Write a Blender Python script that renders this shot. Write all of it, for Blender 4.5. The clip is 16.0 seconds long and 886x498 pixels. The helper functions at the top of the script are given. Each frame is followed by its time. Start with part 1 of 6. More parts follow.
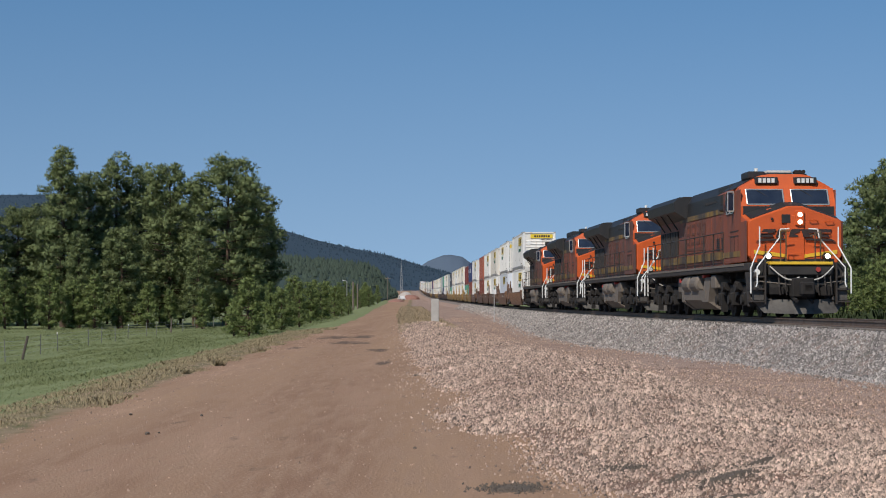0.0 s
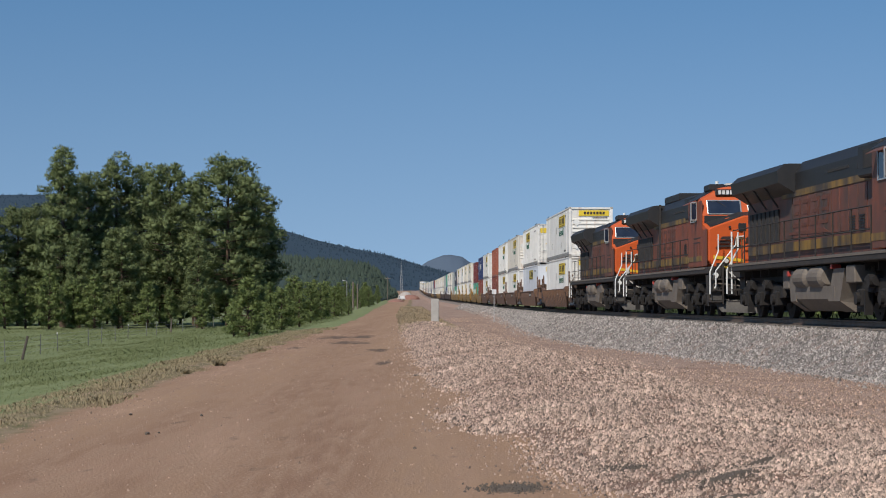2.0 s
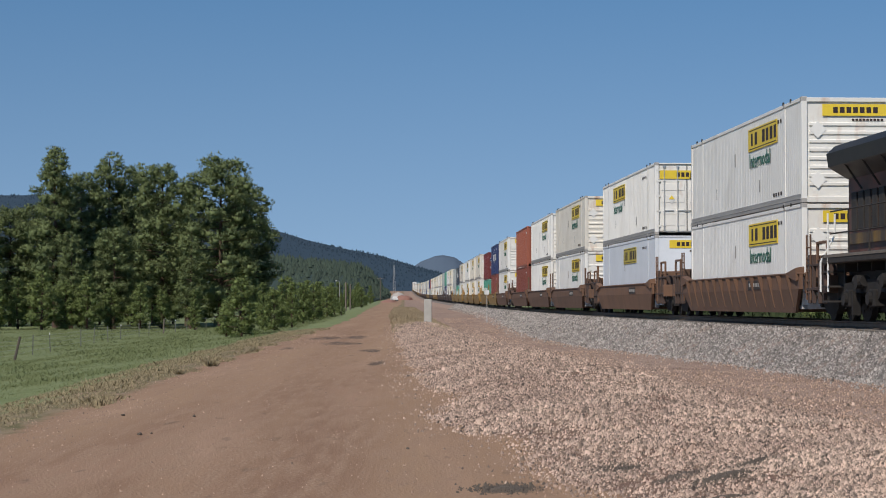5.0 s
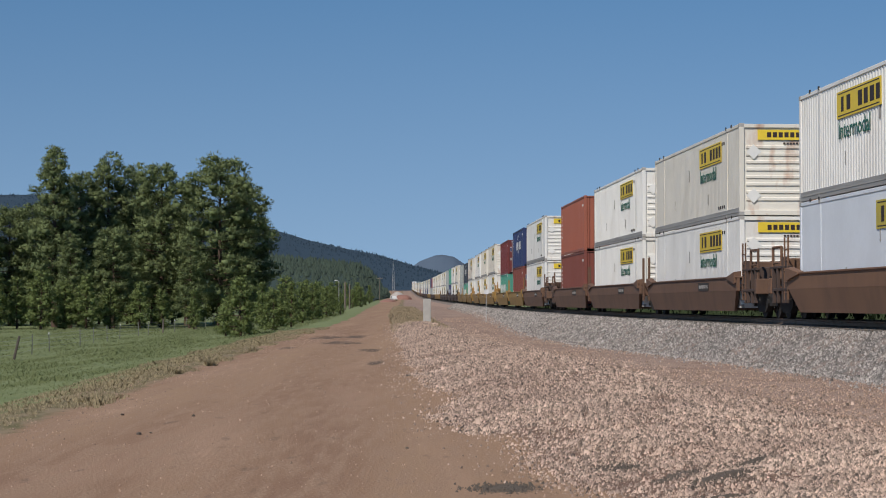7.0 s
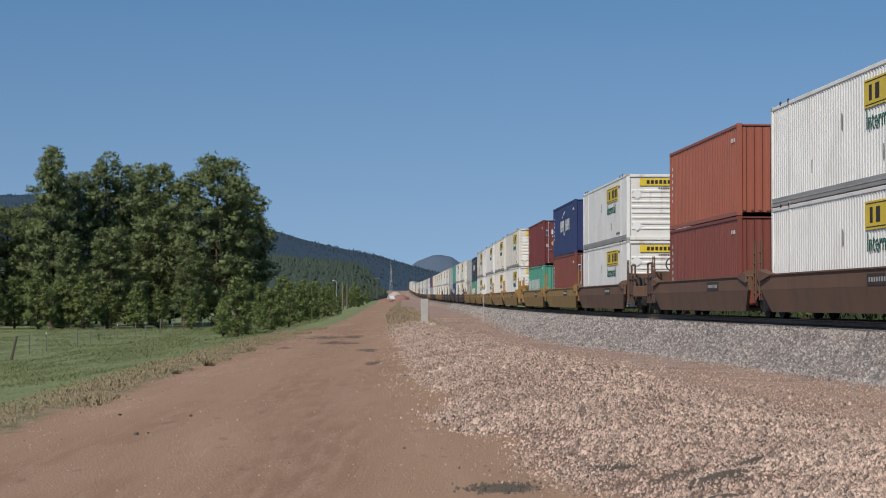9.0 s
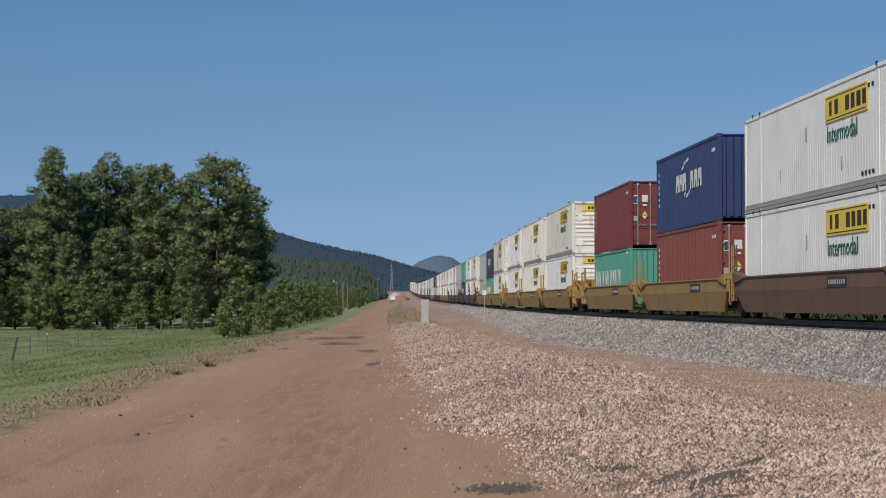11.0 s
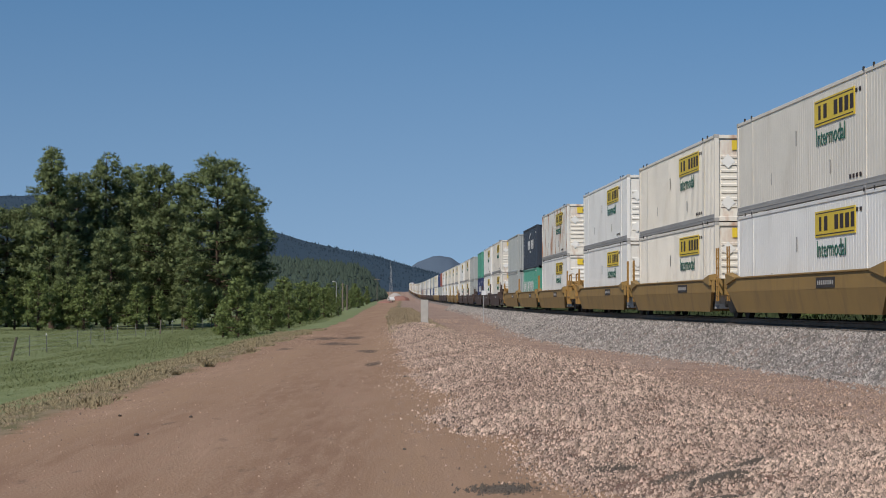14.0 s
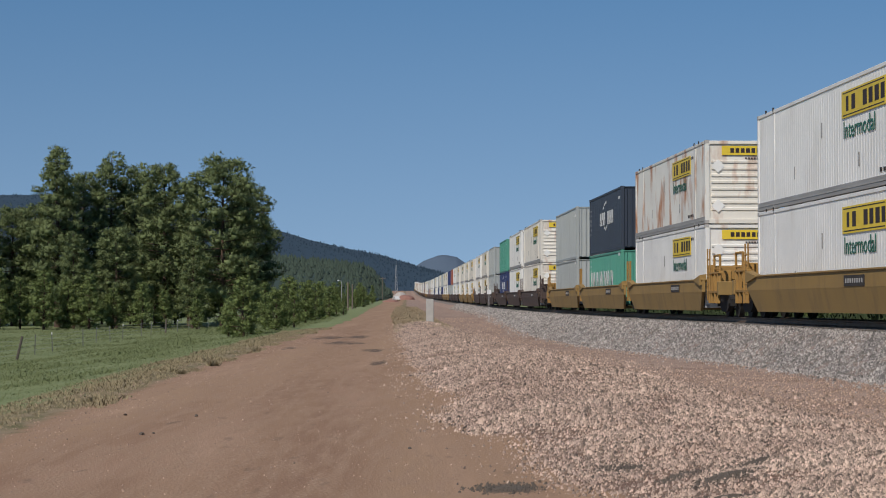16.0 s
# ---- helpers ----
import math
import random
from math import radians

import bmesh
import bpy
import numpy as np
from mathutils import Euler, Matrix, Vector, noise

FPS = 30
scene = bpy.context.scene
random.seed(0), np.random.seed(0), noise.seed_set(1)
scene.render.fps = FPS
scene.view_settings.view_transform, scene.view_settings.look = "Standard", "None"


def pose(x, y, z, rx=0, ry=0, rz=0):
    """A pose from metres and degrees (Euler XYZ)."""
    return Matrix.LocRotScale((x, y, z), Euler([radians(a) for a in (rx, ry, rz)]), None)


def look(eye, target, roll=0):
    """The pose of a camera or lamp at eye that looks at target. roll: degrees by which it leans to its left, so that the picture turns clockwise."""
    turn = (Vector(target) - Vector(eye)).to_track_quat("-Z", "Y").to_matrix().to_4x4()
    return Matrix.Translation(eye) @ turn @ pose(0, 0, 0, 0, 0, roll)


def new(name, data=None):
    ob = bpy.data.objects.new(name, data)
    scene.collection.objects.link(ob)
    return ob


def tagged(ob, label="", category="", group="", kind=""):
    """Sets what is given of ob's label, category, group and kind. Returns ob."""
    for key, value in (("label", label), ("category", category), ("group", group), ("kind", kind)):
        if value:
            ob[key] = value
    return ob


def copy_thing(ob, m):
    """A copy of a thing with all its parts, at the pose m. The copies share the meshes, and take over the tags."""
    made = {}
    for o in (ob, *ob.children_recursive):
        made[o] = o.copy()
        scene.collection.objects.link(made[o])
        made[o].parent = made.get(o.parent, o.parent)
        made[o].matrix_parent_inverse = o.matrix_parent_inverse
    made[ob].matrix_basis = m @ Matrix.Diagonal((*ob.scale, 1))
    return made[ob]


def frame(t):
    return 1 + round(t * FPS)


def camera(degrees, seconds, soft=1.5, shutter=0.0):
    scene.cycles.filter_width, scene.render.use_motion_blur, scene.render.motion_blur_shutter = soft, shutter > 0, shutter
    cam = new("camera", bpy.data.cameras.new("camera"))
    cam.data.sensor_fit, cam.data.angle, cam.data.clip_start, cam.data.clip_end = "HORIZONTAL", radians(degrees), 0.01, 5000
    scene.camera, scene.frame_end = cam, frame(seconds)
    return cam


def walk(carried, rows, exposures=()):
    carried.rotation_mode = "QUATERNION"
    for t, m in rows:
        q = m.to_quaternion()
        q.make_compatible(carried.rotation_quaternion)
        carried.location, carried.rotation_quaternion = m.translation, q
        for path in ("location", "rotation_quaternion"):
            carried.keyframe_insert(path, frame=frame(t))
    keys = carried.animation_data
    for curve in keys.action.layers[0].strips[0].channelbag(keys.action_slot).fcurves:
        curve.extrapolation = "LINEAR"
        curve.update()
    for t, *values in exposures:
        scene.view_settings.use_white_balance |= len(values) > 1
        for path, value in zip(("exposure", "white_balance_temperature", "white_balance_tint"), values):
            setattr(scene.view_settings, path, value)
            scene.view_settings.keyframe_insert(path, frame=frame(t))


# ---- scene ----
# ---- camera ----
EYE = 1.9
FOCAL, WIDTH = 3346.4, 1568
cam = camera(2 * math.degrees(math.atan(WIDTH / 2 / FOCAL)), 16.0, 1.0)
PITCH = math.degrees(math.atan(79.0 / FOCAL))
# seconds, slight pan to the right and tilt up of the camera on its stand, in degrees
PAN = [(0.0, 0.0, 0.0), (2.5, 0.003, 0.0), (3.0, 0.023, 0.0), (3.5, 0.105, 0.003), (4.0, 0.187, 0.030), (5.2, 0.222, 0.012),
       (6.5, 0.240, 0.0), (7.5, 0.252, 0.004), (8.0, 0.312, 0.0), (9.0, 0.318, 0.003), (10.2, 0.304, 0.014), (11.5, 0.286, 0.027),
       (12.0, 0.267, 0.027), (13.0, 0.283, 0.029), (13.5, 0.291, 0.042), (14.0, 0.318, 0.033), (14.5, 0.286, 0.014),
       (15.0, 0.240, 0.022), (15.5, 0.200, 0.004), (16.0, 0.158, 0.007)]
# the camera's own exposure closes a little as the white boxes fill its view
EXPOSURES = [(0.0, 0.0), (3.0, -0.01), (4.0, -0.03), (7.0, -0.10), (9.0, -0.06), (11.5, -0.07), (13.5, -0.10), (14.5, -0.14), (16.0, -0.15)]
walk(cam, [(t, pose(0, 0, EYE, 90 + PITCH + tilt, 0, -pan)) for t, pan, tilt in PAN], EXPOSURES)

# ---- light ----
SUN = Vector((-0.34, -0.615, 0.71)).normalized()
world = bpy.data.worlds.new("sky")
scene.world = world
world.use_nodes = True
wn = world.node_tree
sky = wn.nodes.new("ShaderNodeTexSky")
sky.sky_type, sky.sun_disc = "NISHITA", False
sky.sun_elevation = math.asin(SUN.z)
sky.sun_rotation = math.atan2(SUN.x, SUN.y)
sky.altitude, sky.air_density, sky.dust_density, sky.ozone_density = 2100, 1.0, 0.1, 1.0
wn.nodes["Background"].inputs[1].default_value = 0.100
# the haze of the lowest degrees is thin at this height above the sea: the sky's dome is taken from a little higher up
dome, lifted = wn.nodes.new("ShaderNodeTexCoord"), wn.nodes.new("ShaderNodeVectorMath")
lifted.operation = "MULTIPLY_ADD"
lifted.inputs[1].default_value, lifted.inputs[2].default_value = (1, 1, 0.65), (0, 0, 0.165)
wn.links.new(dome.outputs["Generated"], lifted.inputs[0])
wn.links.new(lifted.outputs[0], sky.inputs[0])
clear = wn.nodes.new("ShaderNodeHueSaturation")
clear.inputs["Hue"].default_value = 0.495
# the blue deepens upwards from the pale horizon
height, deeper = wn.nodes.new("ShaderNodeSeparateXYZ"), wn.nodes.new("ShaderNodeMapRange")
deeper.inputs[1].default_value, deeper.inputs[2].default_value = 0.0, 0.20
deeper.inputs[3].default_value, deeper.inputs[4].default_value = 0.98, 1.25
wn.links.new(dome.outputs["Generated"], height.inputs[0])
wn.links.new(height.outputs["Z"], deeper.inputs[0])
wn.links.new(deeper.outputs[0], clear.inputs["Saturation"])
wn.links.new(sky.outputs[0], clear.inputs["Color"])
wn.links.new(clear.outputs[0], wn.nodes["Background"].inputs[0])
sun = new("sun", bpy.data.lights.new("sun", "SUN"))
sun.data.energy, sun.data.angle, sun.data.color = 4.12, radians(0.53), (1.0, 0.925, 0.825)
sun.matrix_world = look(SUN * 50, (0, 0, 0))


# ---- the line of the track: across and height, by the distance ahead ----
def track_x(d):
    if d < 0:
        return track_x(0.0) + d * (track_x(1.0) - track_x(0.0))
    a = max(0.0, 260 - d) / 100
    far = max(0.0, d - 1350) / 100
    return 11.059 - 0.01944 * d - 0.928 * a * a + 0.584 * a ** 3 + 1.2 * far * far


def track_z(d):
    if d < 0:
        return track_z(0.0) + 0.25 * d * (track_z(1.0) - track_z(0.0))
    b = max(0.0, 300 - d) / 100
    g = min(max(0.0, d - 500), 1000) / 100
    return EYE - 1.257 - 0.00061 * d + 0.094 * b * b + 0.058 * g * g + (0.002 * max(0, d - 1500))


def run(t):
    """How far the train has come by t seconds."""
    return 20.1965 * t - 0.036824 * t * t + 0.002316 * t ** 3


def smooth(a, b, v):
    v = min(1.0, max(0.0, (v - a) / (b - a)))
    return v * v * (3 - 2 * v)


def lerp(a, b, k):
    return a + (b - a) * k


def between(rows, v):
    for (a, p), (b, q) in zip(rows, rows[1:]):
        if v < b:
            return p + (q - p) * max(0.0, v - a) / (b - a)
    return rows[-1][1]


ROAD_RIGHT = [(0, 1.6), (15, 1.35), (22.7, 0.8), (28, 0.15), (45, -0.6), (79, -1.65), (159, -3.75), (400, -8.5), (800, -15), (2000, -36)]
ROAD_LEFT = [(0, -5.55), (25, -5.7), (35, -5.85), (60, -6.1), (82, -6.2), (110, -6.0), (159, -6.6), (227, -8.4), (400, -13.0), (800, -22), (2000, -48)]


def road_right(y):
    return between(ROAD_RIGHT, y)


def road_left(y):
    return between(ROAD_LEFT, y)


def ground_z(x, y):
    """Height of the land with the track's bed."""
    tx, tz, rr, rl = track_x(y), track_z(y), road_right(y), road_left(y)
    z = lerp(0.0, tz - 1.25, smooth(120, 500, y))
    # the strip beside the track rises a little near the camera and falls away beyond
    strip = lerp(0.22, -0.30, smooth(30, 95, y)) * (1 - smooth(150, 400, y))
    z += strip * smooth(rr, tx - 6.0, x)
    # low heap of broken stone between road and track
    heap = smooth(rr - 0.1, rr + 1.5, x) * (1 - smooth(tx - 9.2, tx - 7.0, x)) * (1 - smooth(90, 160, y))
    z += 0.30 * heap * (0.8 + 0.6 * noise.noise((x * 0.35, y * 0.18, 3.0))) + 0.08 * heap * noise.noise((x * 1.3, y * 0.9, 7.0))
    # the meadow lies lower
    z -= 1.9 * min(1.0, max(0.0, (rl - x - 0.8) / 16.5)) * (1 - smooth(260, 700, y))
    # beyond the track the land lies almost level with the bed
    z = lerp(z, tz - 0.5 + 0.2 * noise.noise((x * 0.2, y * 0.1, 9.0)), smooth(tx + 3.0, tx + 6.5, x) * (1 - smooth(200, 400, y)))
    # wheel ruts and unevenness of the road
    z += 0.035 * noise.noise((x * 0.5, y * 0.07, 1.0)) + 0.005 * noise.noise((x * 2.1, y * 0.5, 5.0))
    # the bed of the track
    bed = tz - 0.25 - max(0.0, abs(x - tx) - 1.9) * 0.58
    return max(z, bed)


# ---- materials ----
def material(name, base, rough=0.6, metal=0.0, other=None, scale=3.0, fine=30.0, amount=0.5, bump=0.0, bump_scale=60.0,
             stretch=(1, 1, 1), vary=0.0, islands=0.0, leafy=0.0, coords="Object", glow=0.0, dirt=None, dirt_low=0.35, dirt_high=0.75):
    """A surface of two colours mixed by a coarse and a fine noise, with fine relief and, if wished, dirt in streaks."""
    m = bpy.data.materials.new(name)
    m.use_nodes = True
    nt = m.node_tree
    n, link = nt.nodes, nt.links.new
    bsdf = n["Principled BSDF"]
    bsdf.inputs["Roughness"].default_value, bsdf.inputs["Metallic"].default_value = rough, metal
    co = n.new("ShaderNodeTexCoord")
    mp = n.new("ShaderNodeMapping")
    mp.inputs["Scale"].default_value = stretch
    if coords == "Position":
        geo = n.new("ShaderNodeNewGeometry")
        link(geo.outputs["Position"], mp.inputs[0])
    else:
        link(co.outputs[coords], mp.inputs[0])
    coarse, grain = n.new("ShaderNodeTexNoise"), n.new("ShaderNodeTexNoise")
    coarse.inputs["Scale"].default_value, grain.inputs["Scale"].default_value = scale, fine
    coarse.inputs["Detail"].default_value, grain.inputs["Detail"].default_value = 5, 3
    link(mp.outputs[0], coarse.inputs[0]), link(mp.outputs[0], grain.inputs[0])
    add = n.new("ShaderNodeMath")
    add.operation = "MULTIPLY_ADD"
    add.inputs[1].default_value = 0.35
    link(grain.outputs[0], add.inputs[0]), link(coarse.outputs[0], add.inputs[2])
    ramp = n.new("ShaderNodeMapRange")
    ramp.inputs[1].default_value, ramp.inputs[2].default_value = 0.5, 0.85
    link(add.outputs[0], ramp.inputs[0])
    ramp.inputs[4].default_value = amount
    other = other or tuple(c * 0.55 for c in base)
    mix = n.new("ShaderNodeMix")
    mix.data_type = "RGBA"
    mix.inputs[6].default_value, mix.inputs[7].default_value = (*base, 1), (*other, 1)
    link(ramp.outputs[0], mix.inputs[0])
    out = mix.outputs[2]
    if dirt:
        streak, sm = n.new("ShaderNodeTexNoise"), n.new("ShaderNodeMapping")
        sm.inputs["Scale"].default_value = (0.9, 0.9, 0.35)
        streak.inputs["Scale"].default_value, streak.inputs["Detail"].default_value = 1.5, 6
        link(co.outputs["Object"], sm.inputs[0]), link(sm.outputs[0], streak.inputs[0])
        dr = n.new("ShaderNodeMapRange")
        dr.inputs[1].default_value, dr.inputs[2].default_value = dirt_low, dirt_high
        link(streak.outputs[0], dr.inputs[0])
        mx = n.new("ShaderNodeMix")
        mx.data_type = "RGBA"
        mx.inputs[7].default_value = (*dirt, 1)
        link(dr.outputs[0], mx.inputs[0]), link(out, mx.inputs[6])
        out = mx.outputs[2]
    if vary or islands:
        hsv, rnd = n.new("ShaderNodeHueSaturation"), n.new("ShaderNodeMapRange")
        src = n.new("ShaderNodeObjectInfo").outputs["Random"] if vary else n.new("ShaderNodeNewGeometry").outputs["Random Per Island"]
        k = vary or islands
        rnd.inputs[3].default_value, rnd.inputs[4].default_value = 1 - k, 1 + k
        link(src, rnd.inputs[0]), link(rnd.outputs[0], hsv.inputs["Value"]), link(out, hsv.inputs["Color"])
        out = hsv.outputs[0]
    link(out, bsdf.inputs["Base Color"])
    if bump:
        bt, bp = n.new("ShaderNodeTexNoise"), n.new("ShaderNodeBump")
        bt.inputs["Scale"].default_value, bt.inputs["Detail"].default_value = bump_scale, 4
        bp.inputs["Strength"].default_value, bp.inputs["Distance"].default_value = bump, 0.02
        link(mp.outputs[0], bt.inputs[0]), link(bt.outputs[0], bp.inputs["Height"]), link(bp.outputs[0], bsdf.inputs["Normal"])
    if leafy:
        tr, ms = n.new("ShaderNodeBsdfTranslucent"), n.new("ShaderNodeMixShader")
        ms.inputs[0].default_value = leafy
        link(out, tr.inputs[0]), link(bsdf.outputs[0], ms.inputs[1]), link(tr.outputs[0], ms.inputs[2])
        link(ms.outputs[0], n["Material Output"].inputs[0])
        bsdf.inputs["Specular IOR Level"].default_value = 0.2
    if glow:
        bsdf.inputs["Emission Color"].default_value = (1.0, 0.93, 0.78, 1)
        bsdf.inputs["Emission Strength"].default_value = glow
    return m


GRIME = (0.055, 0.042, 0.034)
M = dict(
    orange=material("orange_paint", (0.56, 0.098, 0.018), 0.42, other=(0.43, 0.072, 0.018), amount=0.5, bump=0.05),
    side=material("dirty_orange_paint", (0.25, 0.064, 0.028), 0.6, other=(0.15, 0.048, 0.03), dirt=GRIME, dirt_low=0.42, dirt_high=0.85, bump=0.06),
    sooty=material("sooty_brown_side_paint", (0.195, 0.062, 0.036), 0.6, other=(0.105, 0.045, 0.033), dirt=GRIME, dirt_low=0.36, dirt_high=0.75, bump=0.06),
    black=material("black_roof_paint", (0.014, 0.0145, 0.016), 0.55, other=(0.032, 0.029, 0.027), bump=0.05),
    yellow=material("dirty_yellow_stripe", (0.32, 0.185, 0.03), 0.6, other=(0.17, 0.095, 0.035), dirt=GRIME, dirt_low=0.34, dirt_high=0.62),
    bright_yellow=material("yellow_edge_paint", (0.72, 0.46, 0.03), 0.5, other=(0.5, 0.3, 0.03)),
    sill=material("grimy_black_frame", (0.026, 0.022, 0.020), 0.75, other=(0.06, 0.046, 0.036), bump=0.08),
    truck=material("dusty_truck_steel", (0.020, 0.017, 0.015), 0.9, other=(0.007, 0.006, 0.006), amount=0.9, bump=0.1),
    dark=material("sooty_steel", (0.022, 0.02, 0.019), 0.8, other=(0.05, 0.045, 0.04), bump=0.1),
    tank=material("dusty_grey_tank", (0.175, 0.147, 0.120), 0.75, other=(0.105, 0.086, 0.07), bump=0.06),
    plow=material("grey_plow_steel", (0.105, 0.097, 0.088), 0.8, other=(0.055, 0.05, 0.046), amount=0.9, bump=0.08),
    white=material("white_rail_paint", (0.80, 0.80, 0.77), 0.5, other=(0.62, 0.61, 0.57)),
    glass=material("cab_window_glass", (0.012, 0.018, 0.035), 0.08, other=(0.03, 0.04, 0.06), scale=1.6, amount=0.8),
    silver=material("silver_trim", (0.62, 0.62, 0.60), 0.35, 0.6, other=(0.4, 0.4, 0.4)),
    lamp=material("lit_lamp_glass", (0.9, 0.88, 0.8), 0.2, glow=4.5),
    lens=material("unlit_lamp_glass", (0.55, 0.55, 0.55), 0.15, other=(0.35, 0.35, 0.35)),
    letters=material("pale_letters", (0.70, 0.70, 0.68), 0.6),
    faded=material("faded_side_letters", (0.10, 0.038, 0.026), 0.7, other=(0.17, 0.058, 0.035), amount=0.9),
    logo=material("black_letter_paint", (0.035, 0.02, 0.018), 0.6),
    red_box=material("red_fitting", (0.42, 0.05, 0.035), 0.5),
    hose=material("pale_hose", (0.55, 0.52, 0.46), 0.6),
    wheel=material("worn_wheel_steel", (0.018, 0.016, 0.014), 0.8, 0.1, other=(0.018, 0.016, 0.015)),
    rail=material("rusty_rail_steel", (0.12, 0.075, 0.05), 0.55, 0.4, other=(0.22, 0.19, 0.17)),
    tie=material("weathered_tie", (0.10, 0.085, 0.075), 0.9, other=(0.19, 0.17, 0.15), vary=0.3, bump=0.2),
    concrete=material("pale_concrete", (0.44, 0.42, 0.39), 0.85, other=(0.31, 0.29, 0.26), bump=0.15),
    post=material("weathered_post_wood", (0.16, 0.13, 0.105), 0.9, other=(0.07, 0.06, 0.05), vary=0.25, bump=0.2),
    steel_post=material("green_steel_post", (0.12, 0.13, 0.11), 0.6, other=(0.2, 0.19, 0.17), vary=0.2),
    post_tip=material("white_post_tip", (0.78, 0.78, 0.75), 0.6),
    wire=material("galvanised_wire", (0.3, 0.3, 0.29), 0.5, 0.7),
    sign=material("sign_grey_metal", (0.42, 0.42, 0.42), 0.5, 0.3),
    bark=material("pine_bark", (0.10, 0.062, 0.042), 0.95, other=(0.045, 0.032, 0.026), stretch=(1, 1, 0.3), fine=14, bump=0.4, bump_scale=18),
    needles=material("pine_needles", (0.200, 0.242, 0.106), 0.7, other=(0.138, 0.176, 0.080), scale=0.4, islands=0.25, leafy=0.32),
    young=material("young_pine_needles", (0.198, 0.246, 0.088), 0.7, other=(0.142, 0.186, 0.068), scale=0.7, islands=0.25, leafy=0.30),
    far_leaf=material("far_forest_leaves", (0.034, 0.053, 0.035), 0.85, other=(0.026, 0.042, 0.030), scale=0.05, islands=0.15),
    # ridge and mound: the blue of distant haze is mixed into their base colours
    ridge=material("far_forest_haze_blue", (0.020, 0.043, 0.066), 0.95, other=(0.014, 0.032, 0.054), scale=0.01, fine=0.06, coords="Position", islands=0.2),
    mound=material("far_hill_haze_blue", (0.088, 0.122, 0.168), 0.95, other=(0.072, 0.103, 0.146), scale=0.01, fine=0.08, coords="Position"),
    grass=material("meadow_grass", (0.215, 0.245, 0.118), 0.85, other=(0.17, 0.21, 0.095), scale=0.3, islands=0.10, leafy=0.45),
    # darkened well below leaf colour, as the shade in the gap under the train
    rank=material("gap_darkened_weeds", (0.040, 0.056, 0.024), 0.85, other=(0.028, 0.040, 0.018), islands=0.3, leafy=0.15),
    tan=material("dry_tan_grass", (0.40, 0.32, 0.215), 0.9, other=(0.30, 0.24, 0.15), islands=0.25, leafy=0.4),
    weeds=material("dry_weeds", (0.33, 0.27, 0.17), 0.9, other=(0.24, 0.205, 0.12), islands=0.35, leafy=0.3),
    # the wide spread of tone also carries the stones' shaded sides
    stone=material("broken_pink_stone", (0.42, 0.310, 0.244), 0.85, other=(0.140, 0.082, 0.064), scale=0.45, fine=25, coords="Position", islands=0.8, bump=0.1),
    ballast=material("grey_ballast_stone", (0.305, 0.278, 0.258), 0.85, other=(0.15, 0.128, 0.116), scale=0.6, fine=25, coords="Position", islands=0.7, bump=0.1),
    pebble=material("dusty_road_pebble", (0.35, 0.24, 0.175), 0.9, other=(0.24, 0.155, 0.115), islands=0.5),
    clod=material("black_asphalt_scrap", (0.085, 0.070, 0.057), 1.0, other=(0.14, 0.11, 0.088), fine=18, bump=0.5),
    tin=material("truck_white_paint", (0.7, 0.7, 0.7), 0.4),
    red_earth=material("bare_red_earth", (0.27, 0.14, 0.11), 0.95, other=(0.20, 0.11, 0.09)),
)


